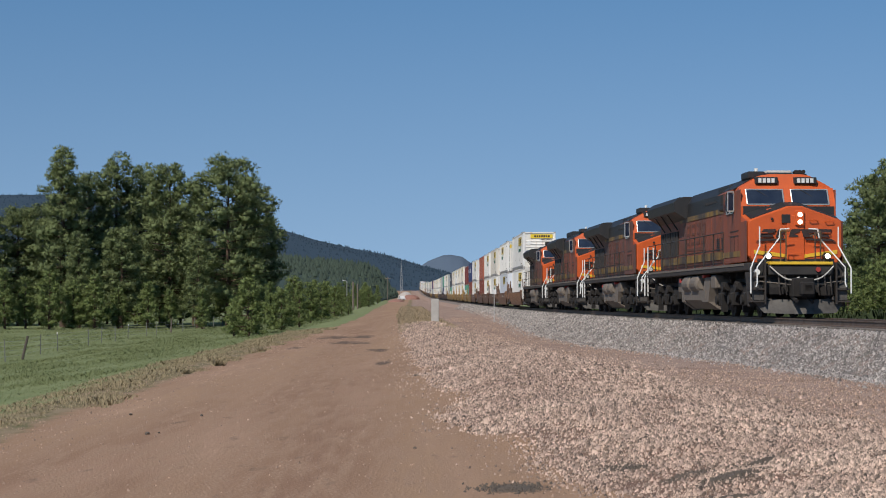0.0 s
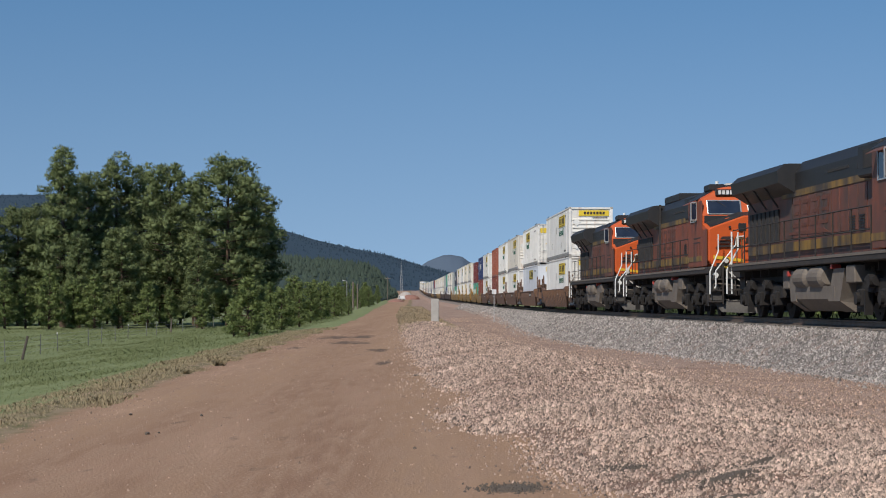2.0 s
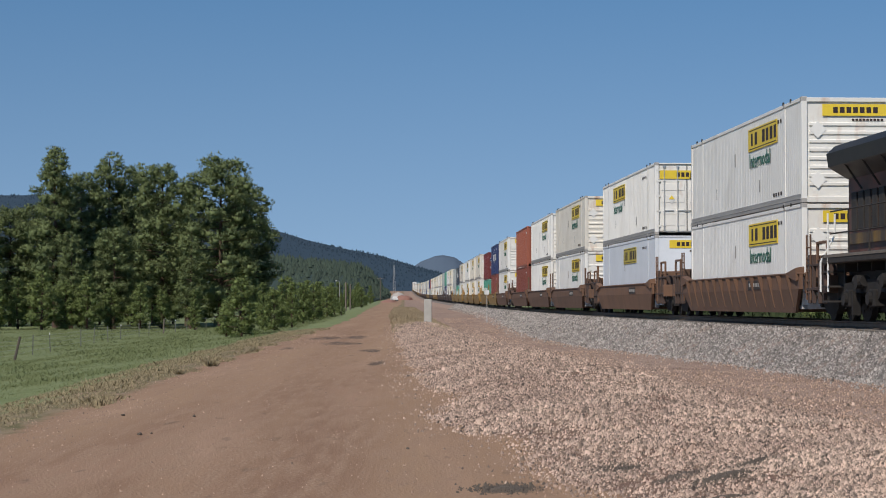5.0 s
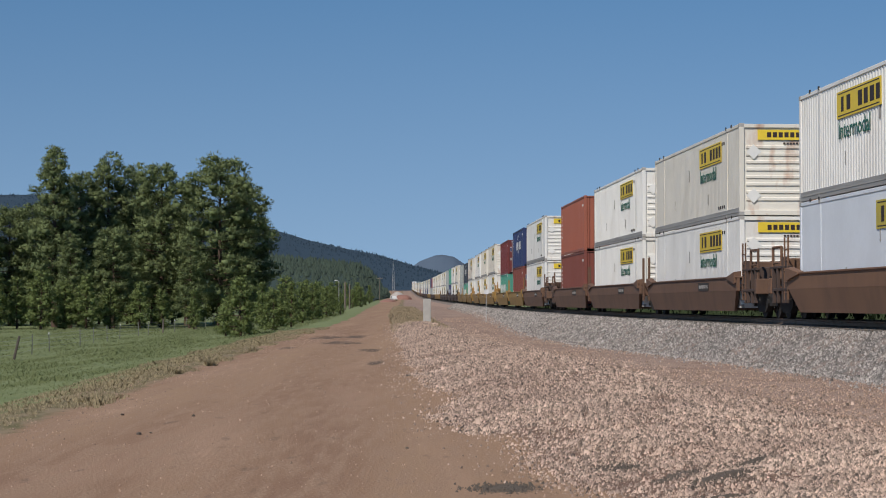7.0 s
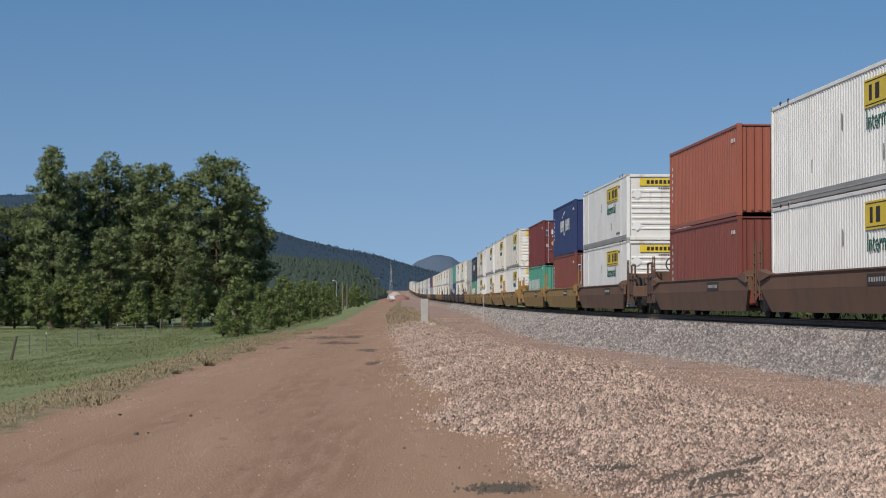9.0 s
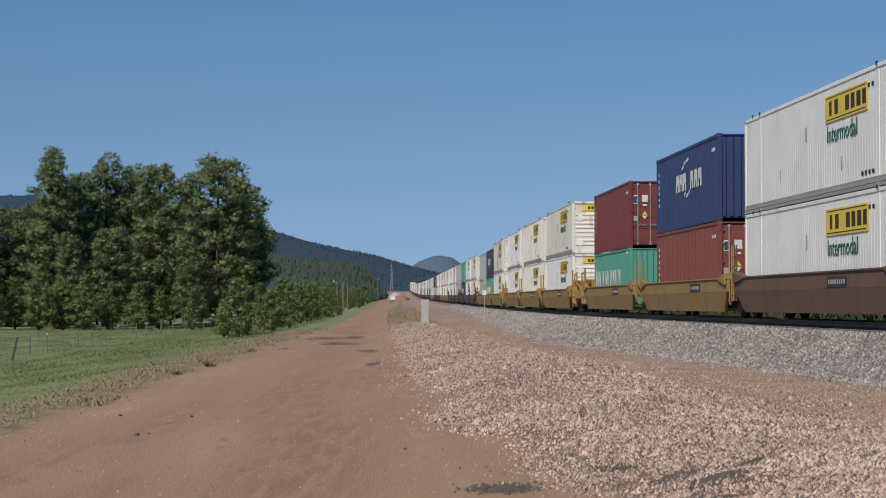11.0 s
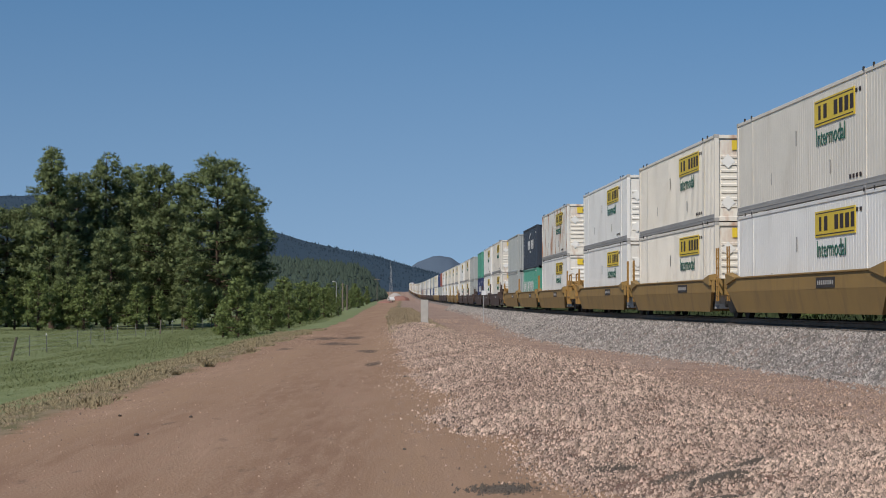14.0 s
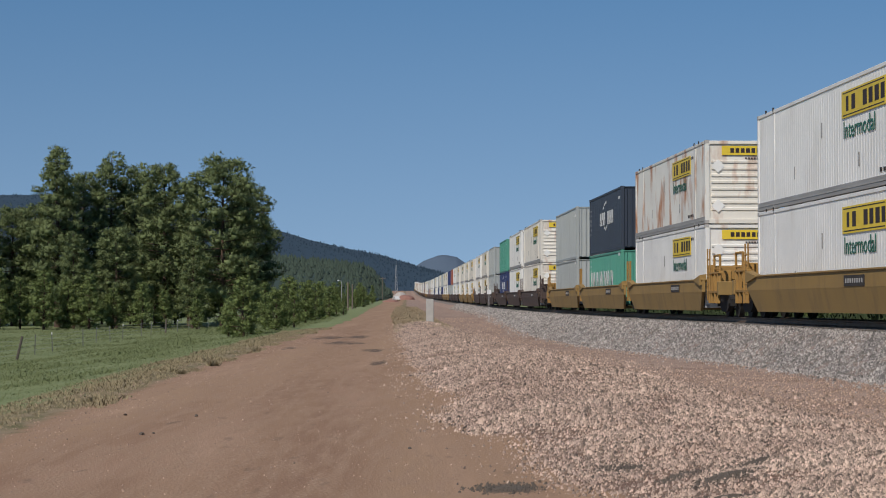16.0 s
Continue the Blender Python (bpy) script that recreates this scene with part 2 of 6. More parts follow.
def ground_material():
    """Dirt road, grass, broken stone and ballast, parted by where they lie on the land."""
    m = bpy.data.materials.new("land")
    m.use_nodes = True
    nt = m.node_tree
    n, link = nt.nodes, nt.links.new
    geo = n.new("ShaderNodeNewGeometry")

    def noise_tex(scale, detail=5, stretch=(1, 1, 1)):
        mp, t = n.new("ShaderNodeMapping"), n.new("ShaderNodeTexNoise")
        mp.inputs["Scale"].default_value = stretch
        t.inputs["Scale"].default_value, t.inputs["Detail"].default_value = scale, detail
        link(geo.outputs["Position"], mp.inputs[0]), link(mp.outputs[0], t.inputs[0])
        return t.outputs[0]

    def ramp(v, a, b):
        r = n.new("ShaderNodeMapRange")
        r.inputs[1].default_value, r.inputs[2].default_value = a, b
        link(v, r.inputs[0])
        return r.outputs[0]

    def mix(k, a, b):
        x = n.new("ShaderNodeMix")
        x.data_type = "RGBA"
        link(k, x.inputs[0])
        for slot, c in ((6, a), (7, b)):
            if isinstance(c, tuple):
                x.inputs[slot].default_value = (*c, 1)
            else:
                link(c, x.inputs[slot])
        return x.outputs[2]

    def attr(name):
        a = n.new("ShaderNodeAttribute")
        a.attribute_name = name
        return a.outputs["Fac"]

    def wobble(v, tex, k, a, b):
        x = n.new("ShaderNodeMath")
        x.operation = "MULTIPLY_ADD"
        link(tex, x.inputs[0])
        x.inputs[1].default_value = k
        link(v, x.inputs[2])
        return ramp(x.outputs[0], a + k / 2, b + k / 2)

    big, mid, fine = noise_tex(0.35), noise_tex(2.2), noise_tex(28, 3)
    tracks = noise_tex(0.55, 6, (1, 0.035, 1))
    dirt = mix(ramp(tracks, 0.35, 0.68), (0.337, 0.218, 0.138), (0.241, 0.143, 0.093))
    dirt = mix(ramp(noise_tex(0.8, 6, (1, 0.09, 1)), 0.5, 0.8), dirt, (0.407, 0.266, 0.184))
    dirt = mix(ramp(noise_tex(5.0, 5, (1, 0.10, 1)), 0.42, 0.62), dirt, mix(ramp(fine, 0.3, 0.7), (0.277, 0.171, 0.112), (0.350, 0.235, 0.158)))
    dirt = mix(ramp(fine, 0.60, 0.74), dirt, (0.389, 0.277, 0.203))
    grass = mix(ramp(big, 0.35, 0.65), (0.20, 0.23, 0.108), (0.155, 0.19, 0.085))
    grass = mix(ramp(mid, 0.5, 0.8), grass, (0.225, 0.235, 0.115))
    dry = mix(ramp(noise_tex(3.5, 5, (1, 0.3, 1)), 0.42, 0.6), (0.25, 0.195, 0.125), (0.145, 0.13, 0.065))
    # soil under the heap darkened, so its colour holds the shade between stones
    stone = mix(ramp(fine, 0.45, 0.65), (0.145, 0.088, 0.066), (0.28, 0.19, 0.146))
    bench = mix(ramp(mid, 0.4, 0.7), (0.343, 0.251, 0.202), (0.273, 0.189, 0.154))
    bench = mix(ramp(noise_tex(0.3, 7), 0.42, 0.68), bench, (0.238, 0.158, 0.123))
    bench = mix(ramp(fine, 0.6, 0.7), bench, (0.405, 0.317, 0.264))
    ballast = mix(ramp(fine, 0.4, 0.6), (0.10, 0.088, 0.082), (0.22, 0.20, 0.188))
    ballast = mix(ramp(noise_tex(1.3, 6), 0.45, 0.7), ballast, (0.30, 0.22, 0.18))
    col = mix(wobble(attr("verge"), mid, 0.8, 0.3, 0.7), dirt, dry)
    col = mix(wobble(attr("grass"), mid, 0.7, 0.3, 0.7), col, grass)
    col = mix(wobble(attr("heap"), mid, 0.7, 0.35, 0.65), col, stone)
    col = mix(wobble(attr("bench"), mid, 0.5, 0.3, 0.7), col, bench)
    col = mix(wobble(attr("ballast"), mid, 0.35, 0.35, 0.65), col, ballast)
    col = mix(wobble(attr("damp"), noise_tex(3.2, 6, (1, 0.22, 1)), 2.6, 0.35, 0.9), col, mix(ramp(fine, 0.4, 0.6), (0.10, 0.068, 0.05), (0.17, 0.12, 0.092)))
    b = n["Principled BSDF"]
    b.inputs["Roughness"].default_value = 0.95
    b.inputs["Specular IOR Level"].default_value = 0.15
    link(col, b.inputs["Base Color"])
    bp = n.new("ShaderNodeBump")
    bp.inputs["Strength"].default_value, bp.inputs["Distance"].default_value = 0.6, 0.03
    link(fine, bp.inputs["Height"]), link(bp.outputs[0], b.inputs["Normal"])
    return m


# ---- shaping helpers ----
def box(bm, x0, x1, y0, y1, z0, z1, bevel=0.0):
    v = [bm.verts.new((x, y, z)) for x in (x0, x1) for y in (y0, y1) for z in (z0, z1)]
    f = [bm.faces.new([v[i] for i in q]) for q in ((0, 1, 3, 2), (4, 6, 7, 5), (0, 4, 5, 1), (2, 3, 7, 6), (0, 2, 6, 4), (1, 5, 7, 3))]
    if bevel:
        edges = list({e for q in f for e in q.edges})
        bmesh.ops.bevel(bm, geom=edges, offset=bevel, segments=1, affect="EDGES", clamp_overlap=True)
    return bm


def rod(bm, a, b, r, n=8, r2=None, caps=True):
    a, b = Vector(a), Vector(b)
    r2 = r if r2 is None else r2
    q = (b - a).to_track_quat("Z", "Y")
    rings = []
    for p, rr in ((a, r), (b, r2)):
        rings.append([bm.verts.new(p + q @ Vector((rr * math.cos(2 * math.pi * i / n), rr * math.sin(2 * math.pi * i / n), 0))) for i in range(n)])
    for i in range(n):
        bm.faces.new((rings[0][i], rings[0][(i + 1) % n], rings[1][(i + 1) % n], rings[1][i]))
    if caps:
        bm.faces.new(rings[0][::-1]), bm.faces.new(rings[1])
    return bm


def pipe(bm, points, r, n=6):
    for a, b in zip(points, points[1:]):
        rod(bm, a, b, r, n)
    return bm


def prism(bm, outline, lo, hi, axis="x"):
    """An outline of two coordinates, drawn out along an axis. For x the outline gives y, z; for y it gives x, z; for z x, y."""
    def place(p, h):
        return {"x": (h, p[0], p[1]), "y": (p[0], h, p[1]), "z": (p[0], p[1], h)}[axis]
    a = [bm.verts.new(place(p, lo)) for p in outline]
    b = [bm.verts.new(place(p, hi)) for p in outline]
    k = len(outline)
    bm.faces.new(a), bm.faces.new(b[::-1])
    for i in range(k):
        bm.faces.new((a[(i + 1) % k], a[i], b[i], b[(i + 1) % k]))
    return bm


def loft(bm, loops, caps=True):
    rings = [[bm.verts.new(p) for p in loop] for loop in loops]
    k = len(rings[0])
    for r, s in zip(rings, rings[1:]):
        for i in range(k):
            bm.faces.new((r[i], r[(i + 1) % k], s[(i + 1) % k], s[i]))
    if caps:
        bm.faces.new(rings[0][::-1]), bm.faces.new(rings[-1])
    return bm


def mesh_of(name, bm, mat, tidy=True):
    me = bpy.data.meshes.new(name)
    if tidy:
        bmesh.ops.recalc_face_normals(bm, faces=bm.faces)
    bm.to_mesh(me)
    bm.free()
    me.materials.append(mat)
    return me


def part(name, bm, mat, parent, label="", at=None):
    ob = new(name, mesh_of(name, bm, mat))
    ob.parent = parent
    if at is not None:
        ob.matrix_basis = at
    return tagged(ob, label)


def pieces(name, bm, mat, parent, label=""):
    """Every separate piece of a bmesh becomes a part of its own."""
    bm.verts.ensure_lookup_table()
    bm.verts.index_update()
    owner, groups = {}, []
    for v in bm.verts:
        if v.index in owner:
            continue
        stack, found = [v], set()
        while stack:
            w = stack.pop()
            if w.index in found:
                continue
            found.add(w.index)
            stack += [e.other_vert(w) for e in w.link_edges]
        for i in found:
            owner[i] = len(groups)
        groups.append(found)
    made = []
    for g in groups:
        ids = sorted(g)
        remap = {i: k for k, i in enumerate(ids)}
        faces = [[remap[v.index] for v in f.verts] for f in bm.faces if f.verts[0].index in g]
        sub = bmesh.new()
        vs = [sub.verts.new(bm.verts[i].co) for i in ids]
        for f in faces:
            sub.faces.new([vs[i] for i in f])
        made.append(part(name, sub, mat, parent, label))
    bm.free()
    return made


def shared(name, me, parent, at=None):
    ob = new(name, me)
    ob.parent = parent
    if at is not None:
        ob.matrix_basis = at
    return ob


def thing(name, label, category, group="", kind="", at=None):
    ob = new(name)
    ob.empty_display_size = 0.5
    if at is not None:
        ob.matrix_basis = at
    return tagged(ob, label, category, group, kind)


def raw_mesh(name, verts, faces, mat):
    me = bpy.data.meshes.new(name)
    me.from_pydata(verts, [], faces)
    me.materials.append(mat)
    me.update()
    return me


def quad_sheet(name, verts, faces, mat, normals=None):
    """Fast building of a large mesh of faces with equal corners, from arrays; normals, one a corner point, round off clumps of leaves."""
    verts, faces = np.asarray(verts, dtype=np.float32), np.asarray(faces, dtype=np.int32)
    me = bpy.data.meshes.new(name)
    me.vertices.add(len(verts))
    me.vertices.foreach_set("co", verts.ravel())
    k = faces.shape[1]
    me.loops.add(faces.size)
    me.loops.foreach_set("vertex_index", faces.ravel())
    me.polygons.add(len(faces))
    me.polygons.foreach_set("loop_start", np.arange(0, faces.size, k, dtype=np.int32))
    me.update(calc_edges=True)
    me.validate()
    if normals is not None:
        me.normals_split_custom_set_from_vertices(np.asarray(normals, dtype=np.float32).tolist())
    me.materials.append(mat)
    return me


# ---- land ----
def spaced(parts):
    out = []
    for a, b, step in parts:
        k = max(1, round((b - a) / step))
        out += [a + (b - a) * i / k for i in range(k)]
    return out + [parts[-1][1]]


# scraps of old asphalt at the road's edge: across, distance, length, width, turn, thickness, seed
SCRAPS = [(0.67, 18.5, 0.50, 0.5, 0, 0.025, 1), (2.03, 15.9, 0.28, 0.35, 15, 0.03, 2), (2.57, 17.0, 0.62, 0.24, 40, 0.04, 3), (3.08, 18.4, 0.45, 0.2, 45, 0.04, 7),
          (2.36, 15.6, 0.5, 0.10, 5, 0.03, 4), (2.30, 17.9, 0.32, 0.2, 20, 0.03, 5), (1.91, 19.6, 0.3, 0.3, 30, 0.02, 6)]


# damp hollows of the road: across, distance, width, length
HOLLOWS = [(-4.7, 82, 1.1, 4.0), (-3.7, 73.5, 1.2, 3.2), (-3.5, 84, 0.7, 4.4), (-5.2, 66, 0.5, 2.0), (-2.2, 64, 0.5, 3.0), (-1.6, 52, 0.35, 2.6)]


def heap_edge(y):
    return road_right(y) + 0.35 * noise.noise((y * 0.16, 6.0, 0.0)) + 0.22 * noise.noise((y * 0.6, 1.0, 4.0))


def regions(x, y):
    tx, rr = track_x(y), heap_edge(y)
    left = road_left(y) - 0.3 * noise.noise((y * 0.15, 2.0, 0.0))
    thin = 1 - 0.9 * smooth(45, 110, y)
    verge = smooth(left + 0.4, left - 0.6, x)
    grass = smooth(left - 0.5 * thin, left - 2.2 * thin, x)
    if x > tx + 5:
        grass = 1.0
    near = 1 - smooth(95, 150, y)
    inner = tx - 7.4 + 0.5 * noise.noise((y * 0.1, 8.0, 0.0))
    heap = smooth(rr, rr + 0.7, x) * (1 - smooth(inner - 0.8, inner + 0.5, x)) * near
    toe = lerp(4.05, 2.3, smooth(80, 190, y))
    bench = smooth(inner - 0.8, inner + 0.5, x) * (1 - smooth(tx - toe - 0.2, tx - toe + 0.4, x))
    if near < 1 and rr - 0.2 < x < inner:
        verge = max(verge, 0.7 * (1 - near) * smooth(rr, rr + 1.0, x) * (1 - smooth(rr + 1.6, rr + 3.0, x)))
        bench = max(bench, (1 - near) * smooth(rr + 1.2, rr + 2.6, x))
    toe = lerp(4.05, 2.3, smooth(80, 190, y))
    bal = smooth(tx - toe - 0.35, tx - toe + 0.35, x) * (1 - smooth(tx + 3.9, tx + 4.6, x))
    damp = 0.0
    for hx, hy, w, l in HOLLOWS:
        damp = max(damp, 1.0 * (1 - smooth(0.3, 1.0, math.hypot((x - hx) / w, (y - hy) / l))))
    if 12 < y < 25:
        for hx, hy, length, width, *_ in SCRAPS:
            damp = max(damp, 1.3 * (1 - smooth(0.3, 1.0, math.hypot(x - hx, (y - hy) * 0.6) / (length * 0.75))))
    return verge, grass, heap, bench, bal, damp


def build_ground():
    xs = spaced([(-3500, -600, 145), (-600, -120, 20), (-120, -30, 3), (-30, -9, 0.9), (-9, 16, 0.22), (16, 30, 0.8), (30, 120, 4), (120, 600, 20), (600, 3500, 145)])
    ys = spaced([(-600, -30, 20), (-30, 12, 1.2), (12, 60, 0.3), (60, 140, 0.8), (140, 300, 2.5), (300, 700, 8), (700, 2000, 25), (2000, 4900, 200)])
    nx = len(xs)
    verts, masks = [], []
    for y in ys:
        for x in xs:
            verts.append((x, y, ground_z(x, y)))
            masks.append(regions(x, y))
    idx = np.arange(len(verts)).reshape(len(ys), nx)
    faces = np.stack([idx[:-1, :-1], idx[:-1, 1:], idx[1:, 1:], idx[1:, :-1]], -1).reshape(-1, 4)
    me = quad_sheet("ground", verts, faces, ground_material())
    me.polygons.foreach_set("use_smooth", np.ones(len(faces), dtype=bool))
    masks = np.array(masks, dtype=np.float32)
    for i, name in enumerate(("verge", "grass", "heap", "bench", "ballast", "damp")):
        me.attributes.new(name, "FLOAT", "POINT").data.foreach_set("value", masks[:, i].copy())
    tagged(new("ground", me), "reddish dirt road, grass meadow and gravel railway bed", "ground", kind="structure")


build_ground()


# ---- distance ----
def hill(name, points, dist, depth, mat, label, trees=0, rough=3.0, seed=0, tall=11):
    """A hill whose skyline rises over the given bearings (metres across, metres above eye at that distance)."""
    rng = random.Random(seed)
    xs = np.linspace(points[0][0], points[-1][0], 160)
    hs = np.interp(xs, [p[0] for p in points], [p[1] for p in points])
    rows = 9
    verts = []
    for j in range(rows):
        k = j / (rows - 1)
        for x, h in zip(xs, hs):
            n = noise.noise((x * 0.006, j * 0.5, seed)) * rough * (1 - 0.6 * k)
            verts.append((x, dist - depth * (1 - k), EYE - 4 + (h + 4) * (k ** 0.8) + n * (k > 0)))
    idx = np.arange(len(verts)).reshape(rows, len(xs))
    faces = np.stack([idx[:-1, :-1], idx[:-1, 1:], idx[1:, 1:], idx[1:, :-1]], -1).reshape(-1, 4)
    back = len(verts)
    verts += [(x, dist + depth, EYE - 30) for x in xs]
    b = np.arange(back, back + len(xs))
    faces = np.vstack([faces, np.stack([idx[-1, :-1], idx[-1, 1:], b[1:], b[:-1]], -1)])
    ob = tagged(new(name, quad_sheet(name, verts, faces, mat)), label, "hill", kind="structure")
    if trees:
        tv, tf = [], []
        for _ in range(trees):
            x = rng.uniform(points[0][0], points[-1][0])
            k = 1 - 0.9 * rng.random() ** 1.6
            h = float(np.interp(x, xs, hs))
            y, z = dist - depth * (1 - k), EYE - 4 + (h + 4) * k ** 0.8 - 1.5
            r, t = rng.uniform(2.2, 4.2) * tall / 11, rng.uniform(0.45, 1.0) * tall
            for lo, hi, rr in ((0.1, 0.65, 1.0), (0.45, 1.0, 0.68)):
                base, a0 = len(tv), rng.random() * 6
                for i in range(5):
                    a = a0 + i * 2 * math.pi / 5
                    s = r * rr * rng.uniform(0.75, 1.2)
                    tv.append((x + s * math.cos(a), y + s * math.sin(a), z + lo * t))
                tv.append((x + rng.uniform(-0.3, 0.3), y, z + hi * t))
                tf += [(base + i, base + (i + 1) % 5, base + 5) for i in range(5)]
        forest = new(name.replace("hill", "forest"), quad_sheet("forest", tv, tf, mat))
        tagged(forest, "distant dark pine forest on a hillside", "forest", kind="stuff")
    return ob


def bearing(points, dist):
    """Skyline points, given as slopes across and up in thousandths, at a distance."""
    return [(a * dist / 1000, b * dist / 1000) for a, b in points]


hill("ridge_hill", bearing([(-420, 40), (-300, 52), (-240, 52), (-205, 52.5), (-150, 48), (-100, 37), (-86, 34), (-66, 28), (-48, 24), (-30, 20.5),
                            (-12, 15), (5, 10.5), (18, 7), (40, 3), (120, 0)], 3000), 3000, 900, M["ridge"], "forested ridge in the distance, dark blue-green with painted haze", 6500, 5, 3, 5.5)
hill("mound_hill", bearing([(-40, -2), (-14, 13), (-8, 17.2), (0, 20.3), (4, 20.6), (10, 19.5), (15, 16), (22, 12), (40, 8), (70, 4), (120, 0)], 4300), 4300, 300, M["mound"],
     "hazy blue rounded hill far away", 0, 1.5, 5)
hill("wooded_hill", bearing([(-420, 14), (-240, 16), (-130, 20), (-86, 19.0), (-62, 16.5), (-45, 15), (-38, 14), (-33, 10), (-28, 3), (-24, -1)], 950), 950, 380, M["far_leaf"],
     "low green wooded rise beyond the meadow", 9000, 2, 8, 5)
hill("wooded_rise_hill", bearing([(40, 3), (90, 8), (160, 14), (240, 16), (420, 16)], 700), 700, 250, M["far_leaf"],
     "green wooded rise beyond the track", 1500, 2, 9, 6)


# ---- track ----
def sweep(name, outline, offset, mat, y0, y1, parent, drop=0.0):
    ys = spaced([(y0, 200, 4), (200, y1, 20)])
    verts, faces, k = [], [], len(outline)
    for y in ys:
        for u, v in outline:
            verts.append((track_x(y) + offset + u, y, track_z(y) - drop + v))
    for i in range(len(ys) - 1):
        for j in range(k):
            a, b = i * k + j, i * k + (j + 1) % k
            faces.append((a, b, b + k, a + k))
    ob = new(name, raw_mesh(name, verts, faces, mat))
    ob.parent = parent
    return ob


track = thing("railway_track", "steel rails on dark ties in grey ballast", "railway track", kind="structure")
RAIL = [(-0.07, -0.18), (0.07, -0.18), (0.07, -0.165), (0.012, -0.14), (0.012, -0.05), (0.036, -0.035), (0.036, -0.004), (0.028, 0.0),
        (-0.028, 0.0), (-0.036, -0.004), (-0.036, -0.035), (-0.012, -0.05), (-0.012, -0.14), (-0.07, -0.165)]
for side in (-0.7535, 0.7535):
    sweep("rail", RAIL, side, M["rail"], -300, 1800, track)
tie_mesh = mesh_of("tie", box(bmesh.new(), -1.3, 1.3, -0.115, 0.115, -0.18, 0.0, 0.015), M["tie"])


def tie_pose(y):
    return Matrix.Translation((track_x(y), y, track_z(y) - 0.18)) @ pose(0, 0, 0, 0, 0, -math.degrees(math.atan(track_x(y + 1) - track_x(y))))


for i in range(280):
    shared("tie", tie_mesh, track, tie_pose(20 + 0.55 * i))
tv, tf = [], []
for i in range(1500):
    y = 174 + 0.6 * i
    x, z, b = track_x(y), track_z(y) - 0.18, len(tv)
    tv += [(x + u, y + v, z + w) for u in (-1.3, 1.3) for v in (-0.115, 0.115) for w in (-0.18, 0)]
    tf += [tuple(b + c for c in q) for q in ((0, 1, 3, 2), (4, 6, 7, 5), (0, 4, 5, 1), (2, 3, 7, 6), (1, 5, 7, 3))]
far_ties = new("far_ties", quad_sheet("far_ties", tv, tf, M["tie"]))
far_ties.parent = track
tagged(far_ties, kind="stuff")


# ---- loose stone ----
def stones(name, count, area, size, mat, label, seed):
    """Many small broken stones, each of its own shape, half sunk into the land."""
    rng = np.random.default_rng(seed)
    pick, spots = random.Random(seed), []
    while len(spots) < count:
        x, y = area(pick)
        if x is not None:
            spots.append((x, y, ground_z(x, y)))
    shape = np.array([(1, 0, -0.5), (-0.9, 0.2, -0.5), (0.1, 1, -0.5), (-0.1, -0.9, -0.5), (0.35, 0.15, 0.75), (-0.35, -0.1, 0.6)])
    tri = np.array([(0, 2, 4), (2, 1, 5), (2, 5, 4), (1, 3, 5), (3, 0, 4), (3, 4, 5)])
    s = size * np.clip(rng.lognormal(0, 0.38, count), 0.45, 2.4) * (1 + np.array([p[1] for p in spots]) / 130)
    p = shape[None] * rng.uniform(0.65, 1.25, (count, 6, 1)) * s[:, None, None]
    p[:, :, 1] *= rng.uniform(0.6, 1, (count, 1))
    p[:, :, 2] *= rng.uniform(0.75, 1.45, (count, 1))
    a, c = rng.uniform(0, 6.283, (count, 1)), rng.uniform(-0.6, 0.6, (count, 1))
    yy = p[:, :, 1] * np.cos(c) - p[:, :, 2] * np.sin(c)
    zz = p[:, :, 1] * np.sin(c) + p[:, :, 2] * np.cos(c)
    q = np.stack([p[:, :, 0] * np.cos(a) - yy * np.sin(a), p[:, :, 0] * np.sin(a) + yy * np.cos(a), zz], -1)
    q += np.array(spots)[:, None, :]
    q[:, :, 2] += 0.3 * s[:, None]
    faces = (tri[None] + 6 * np.arange(count)[:, None, None]).reshape(-1, 3)
    tagged(new(name, quad_sheet(name, q.reshape(-1, 3), faces, mat)), label, "stones", kind="stuff")


def in_heap(rng):
    y = 13 + 105 * rng.random() ** 2.1
    tx, edge = track_x(y), heap_edge(y)
    x = rng.uniform(edge - 1.1, tx - 6.2)
    if abs(x) > 0.27 * y + 1:
        return None, None
    # strays on the road, thinner towards it, and a thin belt where the heap runs out into the service path
    keep = lerp(0.03 * smooth(edge - 1.1, edge, x) ** 2, 1.0, smooth(edge - 0.1, edge + 0.5, x)) * lerp(1.0, 0.05, smooth(tx - 8.8, tx - 7.2, x))
    keep *= 1 - 0.45 * smooth(0.05, 0.4, noise.noise((x * 0.55 + 4, y * 0.22, 2.5))) - 0.3 * smooth(0.1, 0.4, noise.noise((x * 1.7, y * 0.8, 8.5)))
    return (x, y) if rng.random() < keep else (None, None)


def in_far_heap(rng):
    x, y = in_heap(rng)
    return (x, y) if x is not None and y > 20 and x > heap_edge(y) + 0.1 else (None, None)


def in_ballast(rng):
    y = 26 + 280 * rng.random() ** 2.0
    toe = lerp(4.2, 2.4, smooth(80, 190, y)) + 0.25 * noise.noise((y * 0.3, 3.0, 0.0))
    x = track_x(y) - 1.2 - (toe - 1.2) * rng.random() - (abs(rng.gauss(0, 0.5)) if rng.random() < 0.16 else 0.0)
    return (x, y) if abs(x) < 0.27 * y + 1 else (None, None)


